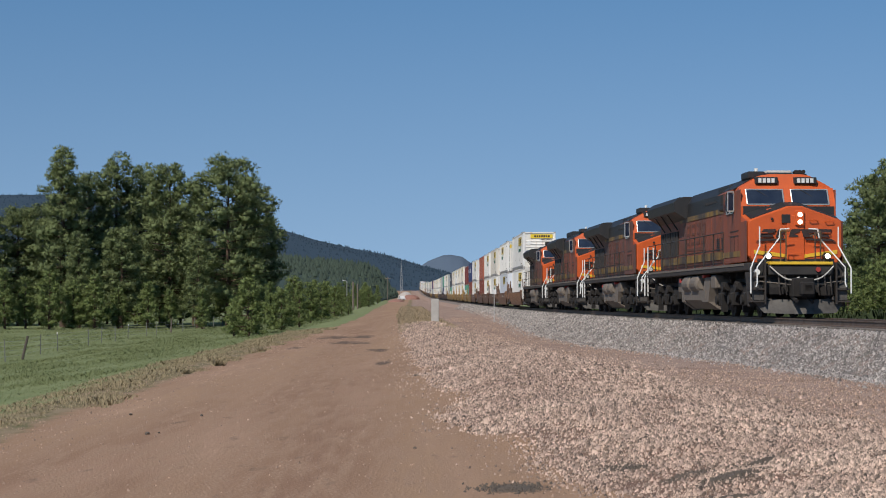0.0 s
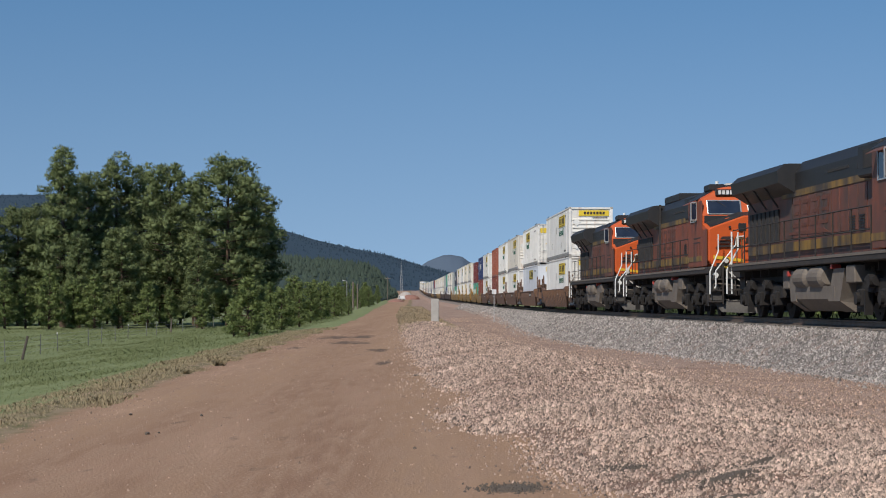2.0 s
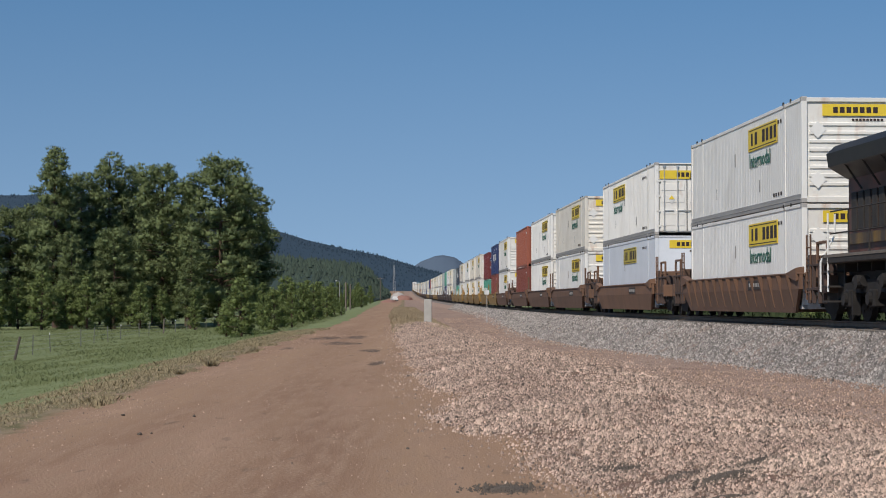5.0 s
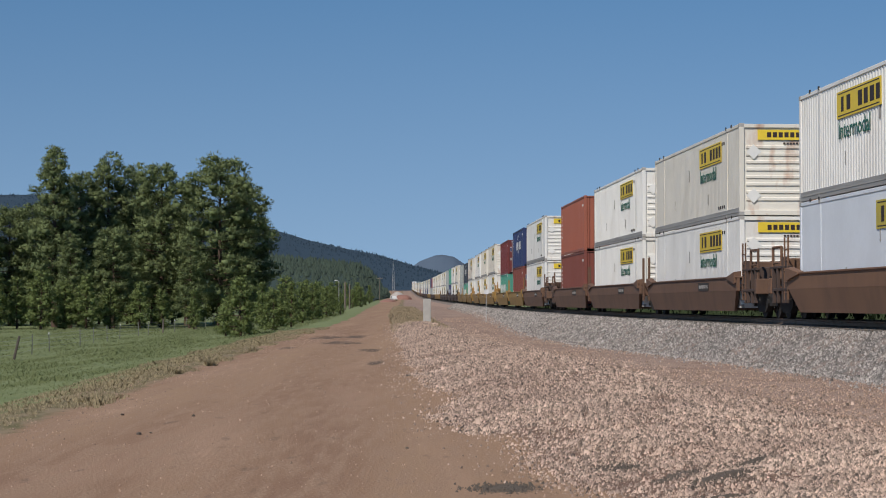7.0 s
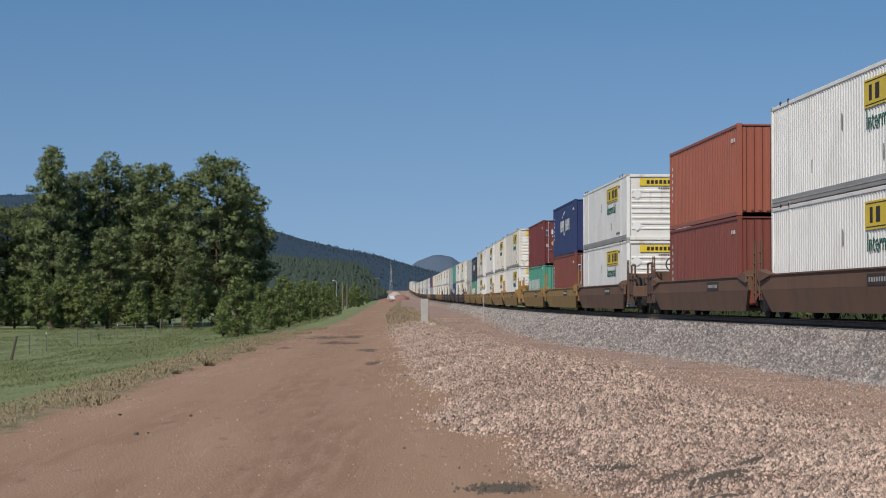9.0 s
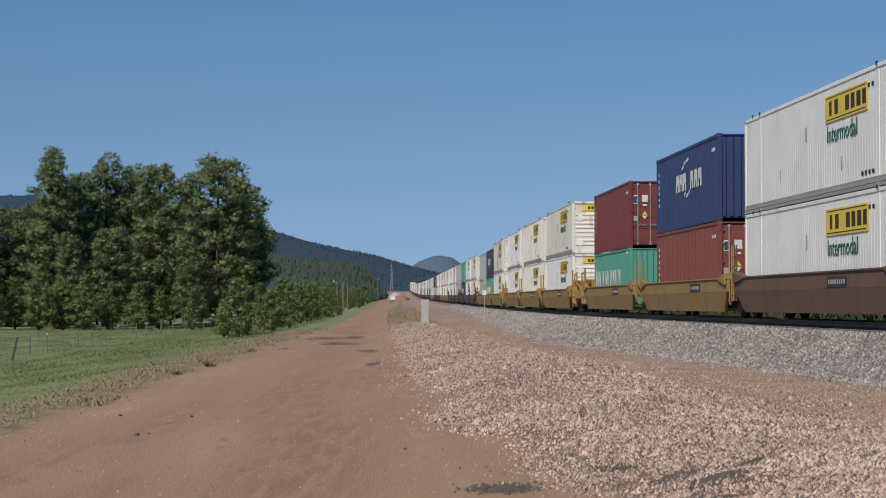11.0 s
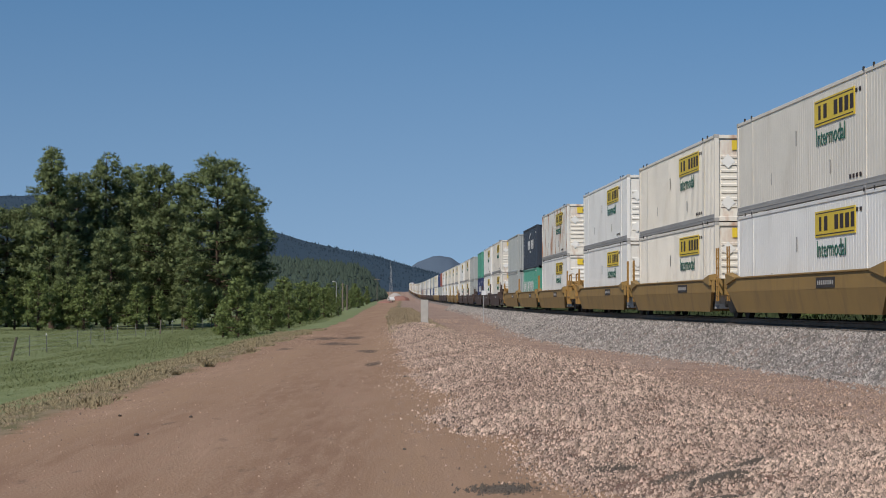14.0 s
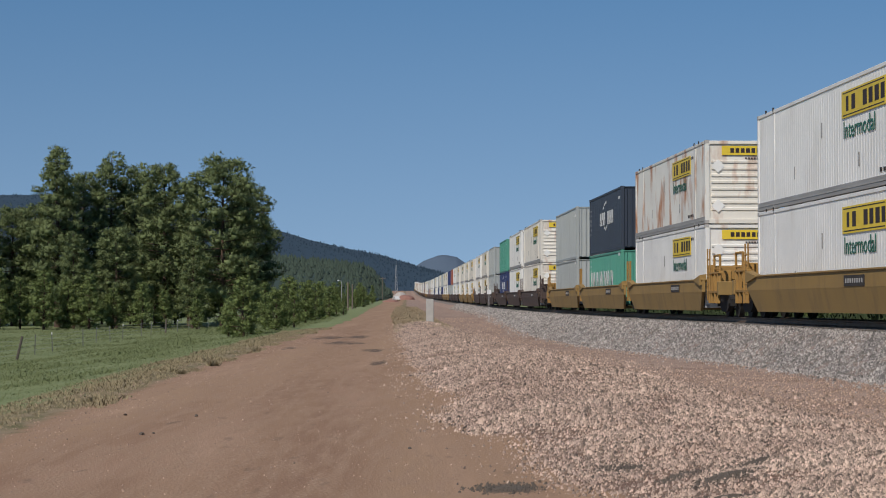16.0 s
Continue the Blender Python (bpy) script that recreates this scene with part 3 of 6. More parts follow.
def on_bench(rng):
    y = 14 + 160 * rng.random() ** 1.8
    x = track_x(y) + rng.uniform(-7.8 if y < 90 else -9.5, -3.6 if y < 90 else -2.6)
    thin = 0.25 + 0.75 * smooth(-0.25, 0.3, noise.noise((x * 0.5, y * 0.12, 5.5)))
    return (x, y) if abs(x) < 0.27 * y + 1 and rng.random() < thin * lerp(1.0, 0.4, smooth(28, 50, y)) else (None, None)


def on_road(rng):
    y = 14 + 75 * rng.random() ** 1.6
    x = rng.uniform(-7.0, road_right(y) + 0.3)
    side = max(smooth(-4.0, -5.6, x), 0.7 * smooth(-1.6, 0.2, x - road_right(y)))
    return (x, y) if abs(x) < 0.27 * y + 1 and rng.random() < 0.10 + 0.9 * side * smooth(-0.3, 0.3, noise.noise((x * 0.9, y * 0.25, 1.5))) else (None, None)


stones("stone_heap", 215000, in_heap, 0.0138, M["stone"], "heap of pale pinkish broken stone beside the road", 1)
stones("coarse_heap_stones", 5000, in_far_heap, 0.024, M["stone"], "larger broken stones strewn over the heap", 7)
stones("ballast_stones", 84000, in_ballast, 0.019, M["ballast"], "grey crushed stone ballast of the track", 2)
stones("bench_stones", 16000, on_bench, 0.012, M["pebble"], "small reddish stones scattered on the service path", 3)
stones("road_pebbles", 9000, on_road, 0.0078, M["pebble"], "small pebbles strewn on the dirt road", 4)


# ---- plants ----
def tuft(verts, faces, p, size, rng, count, up):
    """A spray of narrow blades that spread from one point."""
    for _ in range(count):
        d = Vector((rng.gauss(0, 1), rng.gauss(0, 1), rng.gauss(up, 0.8))).normalized()
        w = d.cross(Vector((rng.gauss(0, 1), rng.gauss(0, 1), rng.gauss(0, 1)))).normalized() * size * rng.uniform(0.11, 0.22)
        e = p + d * size * rng.uniform(0.7, 1.25)
        b = len(verts)
        verts += [p - w * 0.6, p + w * 0.6, e + w * 0.5, e - w * 0.5]
        faces.append((b, b + 1, b + 2, b + 3))


def pine(height, seed, leaf, width=0.22, bare=0.14, tufts=27, size=0.30, lean=0.0, rounded=0.5, dome=False, puff=0.95, puffs=0.95):
    """Meshes of a pine: trunk with limbs, and a crown of needle sprays on them, in uneven tiers."""
    rng = random.Random(seed)
    bm = bmesh.new()
    top = Vector((lean * height, 0, height * 0.97))
    prev, r0 = Vector((0, 0, -0.4)), height * 0.017 + 0.05
    for i in range(1, 7):
        k = i / 6
        p = Vector((top.x * k + rng.uniform(-0.06, 0.06), rng.uniform(-0.06, 0.06), top.z * k))
        rod(bm, prev, p, r0 * (1 - 0.92 * (k - 1 / 6)), 7, r0 * (1 - 0.92 * k), False)
        prev = p
    limbs = []
    count = int(24 + height * 3.4)
    for i in range(count):
        k = bare + (0.97 - bare) * (i + rng.random()) / count
        shape = ((1 - k) / (1 - bare)) ** rounded * (0.55 + 0.45 * min(1, (k - bare) / 0.18))
        if dome:
            shape = max(0.05, 1 - (abs(k - 0.42) / (0.585 if k > 0.42 else 0.75)) ** 2.2) ** 0.5
        reach = max(0.35, height * width * shape * rng.uniform(0.72 if dome else 0.6, 1.15))
        a = i * 2.4 + rng.uniform(-0.5, 0.5)
        base = Vector((top.x * k, 0, top.z * k))
        end = base + Vector((math.cos(a) * reach, math.sin(a) * reach, reach * (rng.uniform(-0.10, 0.30) + 0.75 * max(0, k - 0.55))))
        rod(bm, base, end, 0.02 + 0.006 * height * (1 - k), 5, 0.012, False)
        limbs.append((base, end, reach))
    # rounded puffs of needle sprays along each limb's outer part, with dark gaps between them
    puff_at = []
    for base, end, reach in limbs:
        for i in range(1 + int(reach * puffs)):
            c = base.lerp(end, 1 - 0.62 * (i + 0.5 * rng.random()) / (1 + reach * puffs)) + Vector((rng.gauss(0, 0.13 * reach), rng.gauss(0, 0.13 * reach), rng.uniform(-0.05, 0.15) * reach))
            puff_at.append((*c, puff * rng.uniform(0.6, 1.25) * (0.75 + 0.25 * min(1, reach / (height * 0.15)))))
    trunk = mesh_of("trunk", bm, M["bark"])
    return trunk, crown_mesh(np.array(puff_at), tufts, size, leaf, seed)


def unit(v):
    return v / np.maximum(1e-6, np.linalg.norm(v, axis=-1, keepdims=True))


def crown_mesh(puff_at, tufts, size, leaf, seed, needles=4):
    """Sprays of narrow needles that spread from points on the upper shell of each puff."""
    g = np.random.default_rng(seed)
    count = len(puff_at)
    d = unit(g.normal(0, 1, (count, tufts, 3)) + np.array((0, 0, 0.45)))
    r = puff_at[:, None, 3:] * g.uniform(0.55, 1.0, (count, tufts, 1))
    p = puff_at[:, None, :3] + d * r * np.array((1, 1, 0.68))
    axis = (0.7 * d + np.array((0, 0, 0.2)))[:, :, None] + g.normal(0, 0.55, (count, tufts, needles, 3))
    along = unit(axis) * size * g.uniform(0.6, 1.3, (count, tufts, needles, 1))
    p = np.broadcast_to(p[:, :, None], along.shape)
    shade = unit(d[:, :, None] + g.normal(0, 0.22, along.shape))
    w = unit(np.cross(along, shade + g.normal(0, 0.3, along.shape))) * size * g.uniform(0.12, 0.20, (count, tufts, needles, 1))
    w = w * np.sign((np.cross(w, along) * shade).sum(-1, keepdims=True) + 1e-9)
    verts = np.stack([p - w * 0.7, p + w * 0.7, p + along + w * 0.5, p + along - w * 0.5], 3).reshape(-1, 3)
    normals = np.repeat(shade.reshape(-1, 3), 4, axis=0)
    # the dense heart of each puff
    cube = np.array([(-1, -1, -1), (1, -1, -1), (1, 1, -1), (-1, 1, -1), (-1, -1, 1), (1, -1, 1), (1, 1, 1), (-1, 1, 1)]) / 1.732
    sides = np.array([(0, 3, 2, 1), (4, 5, 6, 7), (0, 1, 5, 4), (1, 2, 6, 5), (2, 3, 7, 6), (3, 0, 4, 7)])
    turn = g.uniform(0, 6.283, (count, 1))
    c, sn = np.cos(turn), np.sin(turn)
    k = cube[None] * g.uniform(0.8, 1.2, (count, 8, 1))
    k = np.stack([k[..., 0] * c - k[..., 1] * sn, k[..., 0] * sn + k[..., 1] * c, k[..., 2] * 0.68], -1)
    heart = (puff_at[:, None, :3] + k * puff_at[:, None, 3:] * 0.50)[:, sides].reshape(-1, 3)
    verts = np.vstack([heart, verts])
    normals = np.vstack([unit(k)[:, sides].reshape(-1, 3), normals])
    return quad_sheet("crown", verts, np.arange(len(verts)).reshape(-1, 4), leaf, normals)


TALL = [pine(20, 11, M["needles"], 0.185, 0.13, dome=True), pine(19, 12, M["needles"], 0.175, 0.16, lean=0.01, rounded=0.62),
        pine(20, 13, M["needles"], 0.235, 0.12, dome=True, puff=1.05, puffs=1.0), pine(18, 14, M["needles"], 0.18, 0.16, lean=-0.01, rounded=0.42, puff=0.80, puffs=0.85)]
YOUNG = [pine(5, 21, M["young"], 0.33, 0.04, 20, 0.17, rounded=0.7, puff=0.46, puffs=2.0), pine(6, 22, M["young"], 0.25, 0.04, 20, 0.17, rounded=0.75, puff=0.46, puffs=2.0),
         pine(4.5, 23, M["young"], 0.38, 0.03, 20, 0.17, rounded=0.6, puff=0.44, puffs=2.0)]


def tree(meshes, x, y, scale, turn, label, group):
    root = thing("pine_tree", label, "tree", group, at=pose(x, y, ground_z(x, y), 0, 0, turn) @ Matrix.Scale(scale, 4))
    for name, me in zip(("trunk", "crown"), meshes):
        shared(name, me, root)
    return root


def at_bearing(px, y):
    """Across, for a bearing given on the picture's width and a distance ahead."""
    return (px - 784) / FOCAL * y


# the grove beyond the meadow: bearing, distance, kind, height in metres
GROVE = [(112, 222, 1, 22.0), (205, 232, 3, 21.4), (300, 224, 0, 19.6), (404, 220, 2, 19.9), (156, 228, 0, 18.8), (250, 236, 3, 20.4),
         (345, 236, 1, 18.6), (452, 230, 0, 17.0), (32, 232, 2, 14.6), (72, 238, 0, 15.5), (-40, 226, 0, 15.5), (-110, 232, 2, 18.0),
         (215, 214, 2, 11.5), (140, 212, 3, 11.0), (350, 212, 3, 10.5), (285, 246, 2, 17.0), (-190, 235, 1, 19.0), (425, 244, 2, 14.5)]
rng = random.Random(5)
for px, y, kind, h in GROVE:
    tree(TALL[kind], at_bearing(px, y), y, h / (20, 19, 20, 18)[kind], rng.uniform(0, 360), "tall dark green ponderosa pine beyond the meadow", "pines of the grove")
# young pines along the grove's foot and down the fence
SMALL = [(8, 205, 6.8), (45, 208, 5.8), (88, 204, 6.4), (130, 207, 5.4), (168, 206, 6.0), (210, 210, 4.6), (262, 208, 5.2), (300, 210, 4.4), (358, 206, 4.4),
         (-30, 206, 6.5), (440, 102, 3.3), (414, 112, 2.3), (498, 112, 2.6), (478, 136, 3.4), (530, 122, 3.0), (550, 140, 3.1), (512, 140, 3.2), (568, 158, 3.2),
         (592, 172, 2.9), (617, 185, 1.9), (605, 215, 3.2), (598, 330, 4.4), (638, 360, 3.6), (652, 380, 4.2), (626, 420, 5.6), (646, 480, 6.0), (668, 545, 5.5), (578, 330, 5.5), (556, 290, 5.5), (520, 270, 6),
         (480, 250, 6), (20, 246, 6.5), (100, 248, 7), (150, 250, 6.5), (190, 248, 7), (240, 250, 6.5), (320, 250, 7), (400, 246, 6.5), (450, 250, 6), (-20, 250, 7), (60, 256, 7), (215, 262, 6), (285, 265, 6), (360, 262, 7), (600, 420, 6.0), (612, 480, 6.5)]
for px, y, h in SMALL:
    k = rng.randrange(3)
    tree(YOUNG[k], at_bearing(px, y), y, h / (5, 6, 4.5)[k], rng.uniform(0, 360), "bushy bright green young pine near the fence", "young pines")
# pines beyond the track
for px, y, kind, h in [(1555, 120, 2, 9.2), (1580, 130, 0, 11.0), (1520, 150, 3, 8.0), (1640, 125, 1, 11), (1500, 175, 0, 8.5), (1450, 210, 2, 9.0), (1700, 115, 2, 12)]:
    tree(TALL[kind], at_bearing(px, y), y, h / (20, 19, 20, 18)[kind], rng.uniform(0, 360), "dark green pine beyond the railway track", "pines beyond the track")
for px, y, h in [(1545, 92, 3.0), (1520, 98, 2.4), (1575, 90, 3.4), (1500, 110, 2.6), (1470, 120, 2.5), (1610, 95, 3.5)]:
    k = rng.randrange(3)
    tree(YOUNG[k], at_bearing(px, y), y, h / (5, 6, 4.5)[k], rng.uniform(0, 360), "bright green young pine beyond the railway track", "pines beyond the track")


for i in range(16):
    y = 62 + 10 * i + rng.uniform(-3, 3)
    x, k = track_x(y) + rng.uniform(8.5, 13.0), rng.randrange(3)
    tree(YOUNG[k], x, y, rng.uniform(1.6, 3.0) / (5, 6, 4.5)[k], rng.uniform(0, 360), "bright green young pine beyond the railway track", "pines beyond the track")


def blades(name, count, area, size, mat, label, seed, per=4, up=1.6):
    """Sprays of upright blades, shaded as a soft sward."""
    pick, g = random.Random(seed), np.random.default_rng(seed)
    spots = []
    while len(spots) < count:
        x, y, s = area(pick)
        if x is not None:
            spots.append((x, y, ground_z(x, y) - 0.02, size * s * pick.uniform(0.6, 1.3)))
    spots = np.array(spots)
    n = (count, per, 3)
    along = unit(g.normal(0, 1, n) + np.array((0, 0, up))) * spots[:, None, 3:] * g.uniform(0.7, 1.25, (count, per, 1))
    p = spots[:, None, :3] + g.normal(0, 0.4, n) * spots[:, None, 3:] * np.array((1, 1, 0))
    shade = unit(g.normal(0, 0.3, n) + np.array((0, -0.3, 0.9)))
    w = unit(np.cross(along, g.normal(0, 0.4, n) + np.array((0, -1, 0)))) * spots[:, None, 3:] * g.uniform(0.09, 0.18, (count, per, 1))
    w = w * np.sign((np.cross(w, along) * shade).sum(-1, keepdims=True) + 1e-9)
    verts = np.stack([p - w, p + w, p + along + w * 0.3, p + along - w * 0.3], 2).reshape(-1, 3)
    normals = np.repeat(shade.reshape(-1, 3), 4, axis=0)
    tagged(new(name, quad_sheet(name, verts, np.arange(len(verts)).reshape(-1, 4), mat, normals)), label, "grass", kind="stuff")


def in_meadow(rng):
    y = 26 + 190 * rng.random() ** 1.3
    x = road_left(y) - 0.9 - 0.26 * y * rng.random()
    tall = 0.7 + 0.9 * smooth(-0.3, 0.5, noise.noise((x * 0.35, y * 0.12, 3)))
    return (x, y, (1 + y / 110) * tall * smooth(road_left(y) - 0.2, road_left(y) - 3.5, x)) if x > -0.255 * y - 2 else (None, None, None)


def on_verge(rng):
    y = 18 + 85 * rng.random() ** 1.4
    x = road_left(y) + 0.25 - 2.6 * rng.random()
    lush = noise.noise((x * 0.8, y * 0.25, 0))
    return (x, y, (0.55 + 0.9 * max(0.0, lush)) * (1 + y / 160)) if x > -0.255 * y - 1 and lush + 0.5 * (road_left(y) - x) > -0.05 else (None, None, None)


def by_marker(rng):
    y = 92 + 250 * rng.random() ** 1.3
    x = rng.uniform(road_right(y) - 0.1, road_right(y) + 3.4)
    return (x, y, 0.5 + 0.7 * smooth(92, 130, y)) if noise.noise((x * 0.6, y * 0.12, 4)) > -0.1 - 0.5 * smooth(100, 140, y) else (None, None, None)


def beyond_track(rng):
    y = 45 + 190 * rng.random()
    x = track_x(y) + rng.uniform(5.0, 16.0)
    return x, y, 1.0 + 0.6 * noise.noise((x * 0.4, y * 0.1, 6))


blades("meadow_grass", 52000, in_meadow, 0.042, M["grass"], "green meadow grass beside the road", 31)
blades("verge_weeds", 13000, on_verge, 0.07, M["weeds"], "dry weeds and grass along the road's edge", 32, 5)
blades("trackside_weeds", 9000, by_marker, 0.13, M["tan"], "dry tan weeds between road and track", 33)
blades("far_side_weeds", 9000, beyond_track, 0.42, M["rank"], "rank weeds beyond the railway track, coloured dark for the shade under the train", 34)
for px, y, h in [(385, 50, 0.15), (462, 62, 0.11), (172, 33, 0.07), (330, 45, 0.08)]:
    v, f, r = [], [], random.Random(px)
    for _ in range(40):
        tuft(v, f, Vector((r.gauss(0, 0.5 * h), r.gauss(0, 0.5 * h), r.uniform(0, 0.06))), h, r, 5, 1.8)
    ob = new("weed_clump", quad_sheet("weed_clump", [tuple(p) for p in v], f, M["weeds"]))
    x = at_bearing(px, y)
    ob.matrix_basis = pose(x, y, ground_z(x, y) - 0.03)
    tagged(ob, "dry brown weed clump at the road's edge", "weed", "weed clumps")


# ---- fence, posts and poles ----
def fence():
    root = thing("wire_fence", "old wire fence on steel and leaning wooden posts", "fence")
    rng = random.Random(9)
    places = [(40, 109), (10, 106), (72, 118), (103, 124), (157, 139), (180, 146), (205, 152), (227, 160), (260, 170), (277, 176), (303, 184)]
    line = sorted([(y, at_bearing(px, y)) for px, y in places])
    line = [(90, -23.6), (98, -24.0)] + line + [(192 + 9 * i, -26.4 - 0.05 * i) for i in range(22)]
    steel = mesh_of("post", box(bmesh.new(), -0.03, 0.03, -0.02, 0.02, -0.4, 1.25), M["steel_post"])
    wood = mesh_of("wooden_post", rod(bmesh.new(), (0, 0, -0.4), (0, 0, 1.42), 0.085, 8, 0.07), M["post"])
    tip = mesh_of("tip", box(bmesh.new(), -0.032, 0.032, -0.022, 0.022, 1.13, 1.255), M["post_tip"])
    tops = []
    for i, (y, x) in enumerate(line):
        z = ground_z(x, y)
        old = abs(y - 109) < 0.5 or (y > 180 and i % 3 == 0)
        m = pose(x, y, z, rng.uniform(-2, 2), 13 if abs(y - 109) < 0.5 else rng.uniform(-3, 3), rng.uniform(0, 30))
        p = shared("post", wood if old else steel, root, m)
        if not old and i % 4 == 1:
            shared("tip", tip, p)
        tops.append((x, y, z))
    for h in (0.3, 0.6, 0.88, 1.12):
        bm = bmesh.new()
        pipe(bm, [(x, y, z + h) for x, y, z in tops], 0.006, 4)
        part("wire", bm, M["wire"], root, "thin galvanised wire")


fence()


def concrete_marker():
    x, y = at_bearing(770, 118), 118.0
    root = thing("concrete_marker", "pale upright concrete slab beside the track", "marker post", at=pose(x, y, ground_z(x, y)))
    bm = bmesh.new()
    box(bm, -0.24, 0.24, -0.09, 0.09, -0.4, 1.56, 0.025)
    part("slab", bm, M["concrete"], root)
    bm = bmesh.new()
    box(bm, -0.30, 0.30, -0.15, 0.15, -0.4, 0.05, 0.02)
    part("footing", bm, M["concrete"], root)


concrete_marker()


def mile_sign():
    x, y = at_bearing(874.5, 150), 150.0
    root = thing("track_sign", "thin grey steel post with small sign plate", "sign post", at=pose(x, y, ground_z(x, y)))
    bm = bmesh.new()
    box(bm, -0.028, 0.028, -0.02, 0.02, -0.3, 2.55)
    part("post", bm, M["sign"], root)
    bm = bmesh.new()
    box(bm, -0.17, 0.17, -0.032, -0.022, 2.2, 2.56, 0.004)
    part("plate", bm, M["tin"], root, "small pale sign plate")


mile_sign()


def utility_pole(px, y, h, arm=True):
    x = at_bearing(px, y)
    root = thing("utility_pole", "weathered grey wooden utility pole" + (" with crossarm" if arm else " beside the meadow"), "utility pole", "poles along the road", at=pose(x, y, ground_z(x, y)))
    part("pole", rod(bmesh.new(), (0, 0, -1), (0, 0, h), 0.16, 8, 0.11), M["post"], root)
    if arm:
        part("crossarm", box(bmesh.new(), -1.1, 1.1, -0.06, 0.06, h - 0.7, h - 0.55), M["post"], root)
        for u in (-1.0, -0.4, 0.4, 1.0):
            part("insulator", rod(bmesh.new(), (u, 0, h - 0.55), (u, 0, h - 0.35), 0.05, 6, 0.03), M["sign"], root)


for px, y, h, arm in [(625, 300, 4.5, False), (633, 330, 4.4, False), (686, 700, 9.0, True)]:
    utility_pole(px, y, h, arm)


def lattice_tower():
    y = 900.0
    x = at_bearing(710, y)
    root = thing("lattice_tower", "tall thin grey lattice radio tower", "tower", at=pose(x, y, ground_z(x, y)))
    h = 16.0
    for a in (0, 2.094, 4.188):
        c, s = math.cos(a), math.sin(a)
        part("leg", rod(bmesh.new(), (1.0 * c, 1.0 * s, 0), (0.25 * c, 0.25 * s, h), 0.08, 6, 0.05), M["sign"], root)
    for i in range(11):
        z0, z1 = h * i / 11, h * (i + 1) / 11
        for j in range(3):
            a, b = j * 2.094, (j + 1) * 2.094
            r0, r1 = 1.0 - 0.75 * i / 11, 1.0 - 0.75 * (i + 1) / 11
            part("brace", rod(bmesh.new(), (r0 * math.cos(a), r0 * math.sin(a), z0), (r1 * math.cos(b), r1 * math.sin(b), z1), 0.03, 4), M["sign"], root)
    part("mast", rod(bmesh.new(), (0, 0, h), (0, 0, h + 2.2), 0.05, 6, 0.03), M["sign"], root)


lattice_tower()


def asphalt_scrap(x, y, length, width, turn, tall, seed):
    rng = random.Random(seed)
    bm = bmesh.new()
    m = pose(x, y, 0, 0, 0, turn)
    rings = []
    n = 22
    for k, hh in ((1.0, -0.05), (0.93, 0.45), (0.72, 0.85), (0.4, 1.0)):
        loop = []
        for i in range(n):
            a = 2 * math.pi * i / n
            r = k * (0.75 + 0.7 * noise.noise((math.cos(a) * 2.2, math.sin(a) * 2.2, seed * 3.3)) + rng.uniform(-0.06, 0.06))
            p = m @ Vector((math.cos(a) * r * length / 2, math.sin(a) * r * width / 2, 0))
            loop.append((p.x, p.y, ground_z(p.x, p.y) + tall * hh * rng.uniform(0.7, 1.2) + (0.0 if k < 1 else -0.02)))
        rings.append(loop)
    loft(bm, rings)
    ob = new("asphalt_scrap", mesh_of("asphalt_scrap", bm, M["clod"]))
    tagged(ob, "dark broken scrap of old asphalt among stones", "asphalt scrap", "asphalt scraps")


for a in SCRAPS:
    asphalt_scrap(*a)


def near_scraps(rng):
    x, y, length, width, turn, *_ = SCRAPS[rng.randrange(len(SCRAPS))]
    p = pose(x, y, 0, 0, 0, turn) @ Vector((rng.gauss(0, length * 0.34), rng.gauss(0, width * 0.42), 0))
    return p.x, p.y


for px, y, r in [(262, 766, 0.045), (358, 735, 0.04), (232, 733, 0.04), (282, 764, 0.025), (735, 790, 0.03)]:
    d = 1.88 * FOCAL / (y - 520)
    bm = bmesh.new()
    bmesh.ops.create_icosphere(bm, subdivisions=1, radius=r)
    for v in bm.verts:
        v.co *= 0.8 + 0.5 * noise.noise(v.co * 40 + Vector((px, 0, 0)))
        v.co.z *= 0.7
    ob = new("road_stone", mesh_of("road_stone", bm, M["clod"]))
    ob.matrix_basis = pose(at_bearing(px, d), d, ground_z(at_bearing(px, d), d) + r * 0.3)
    tagged(ob, "small dark stone lying on the dirt road", "stone", "stones on the road")


stones("asphalt_crumbs", 5000, near_scraps, 0.012, M["clod"], "dark crumbs of old asphalt among the stones", 6)


# ---- the far crossing ----
def earth_bank(name, px, y, length, depth, tall, mat, label, seed):
    bm = bmesh.new()
    x = at_bearing(px, y)
    n, rings = 24, []
    for k, h in ((1.0, -0.3), (0.82, 0.45), (0.55, 0.85), (0.2, 1.0)):
        loop = []
        for i in range(n):
            a = 2 * math.pi * i / n
            r = k * (1 + 0.25 * noise.noise((math.cos(a) * 2, math.sin(a) * 2, seed)))
            loop.append((math.cos(a) * r * length / 2, math.sin(a) * r * depth / 2, h * tall * (1 + 0.3 * noise.noise((a, k * 3, seed)))))
        rings.append(loop)
    loft(bm, rings)
    ob = new(name, mesh_of(name, bm, mat))
    ob.matrix_basis = pose(x, y, ground_z(x, y))
    tagged(ob, label, "earth bank")


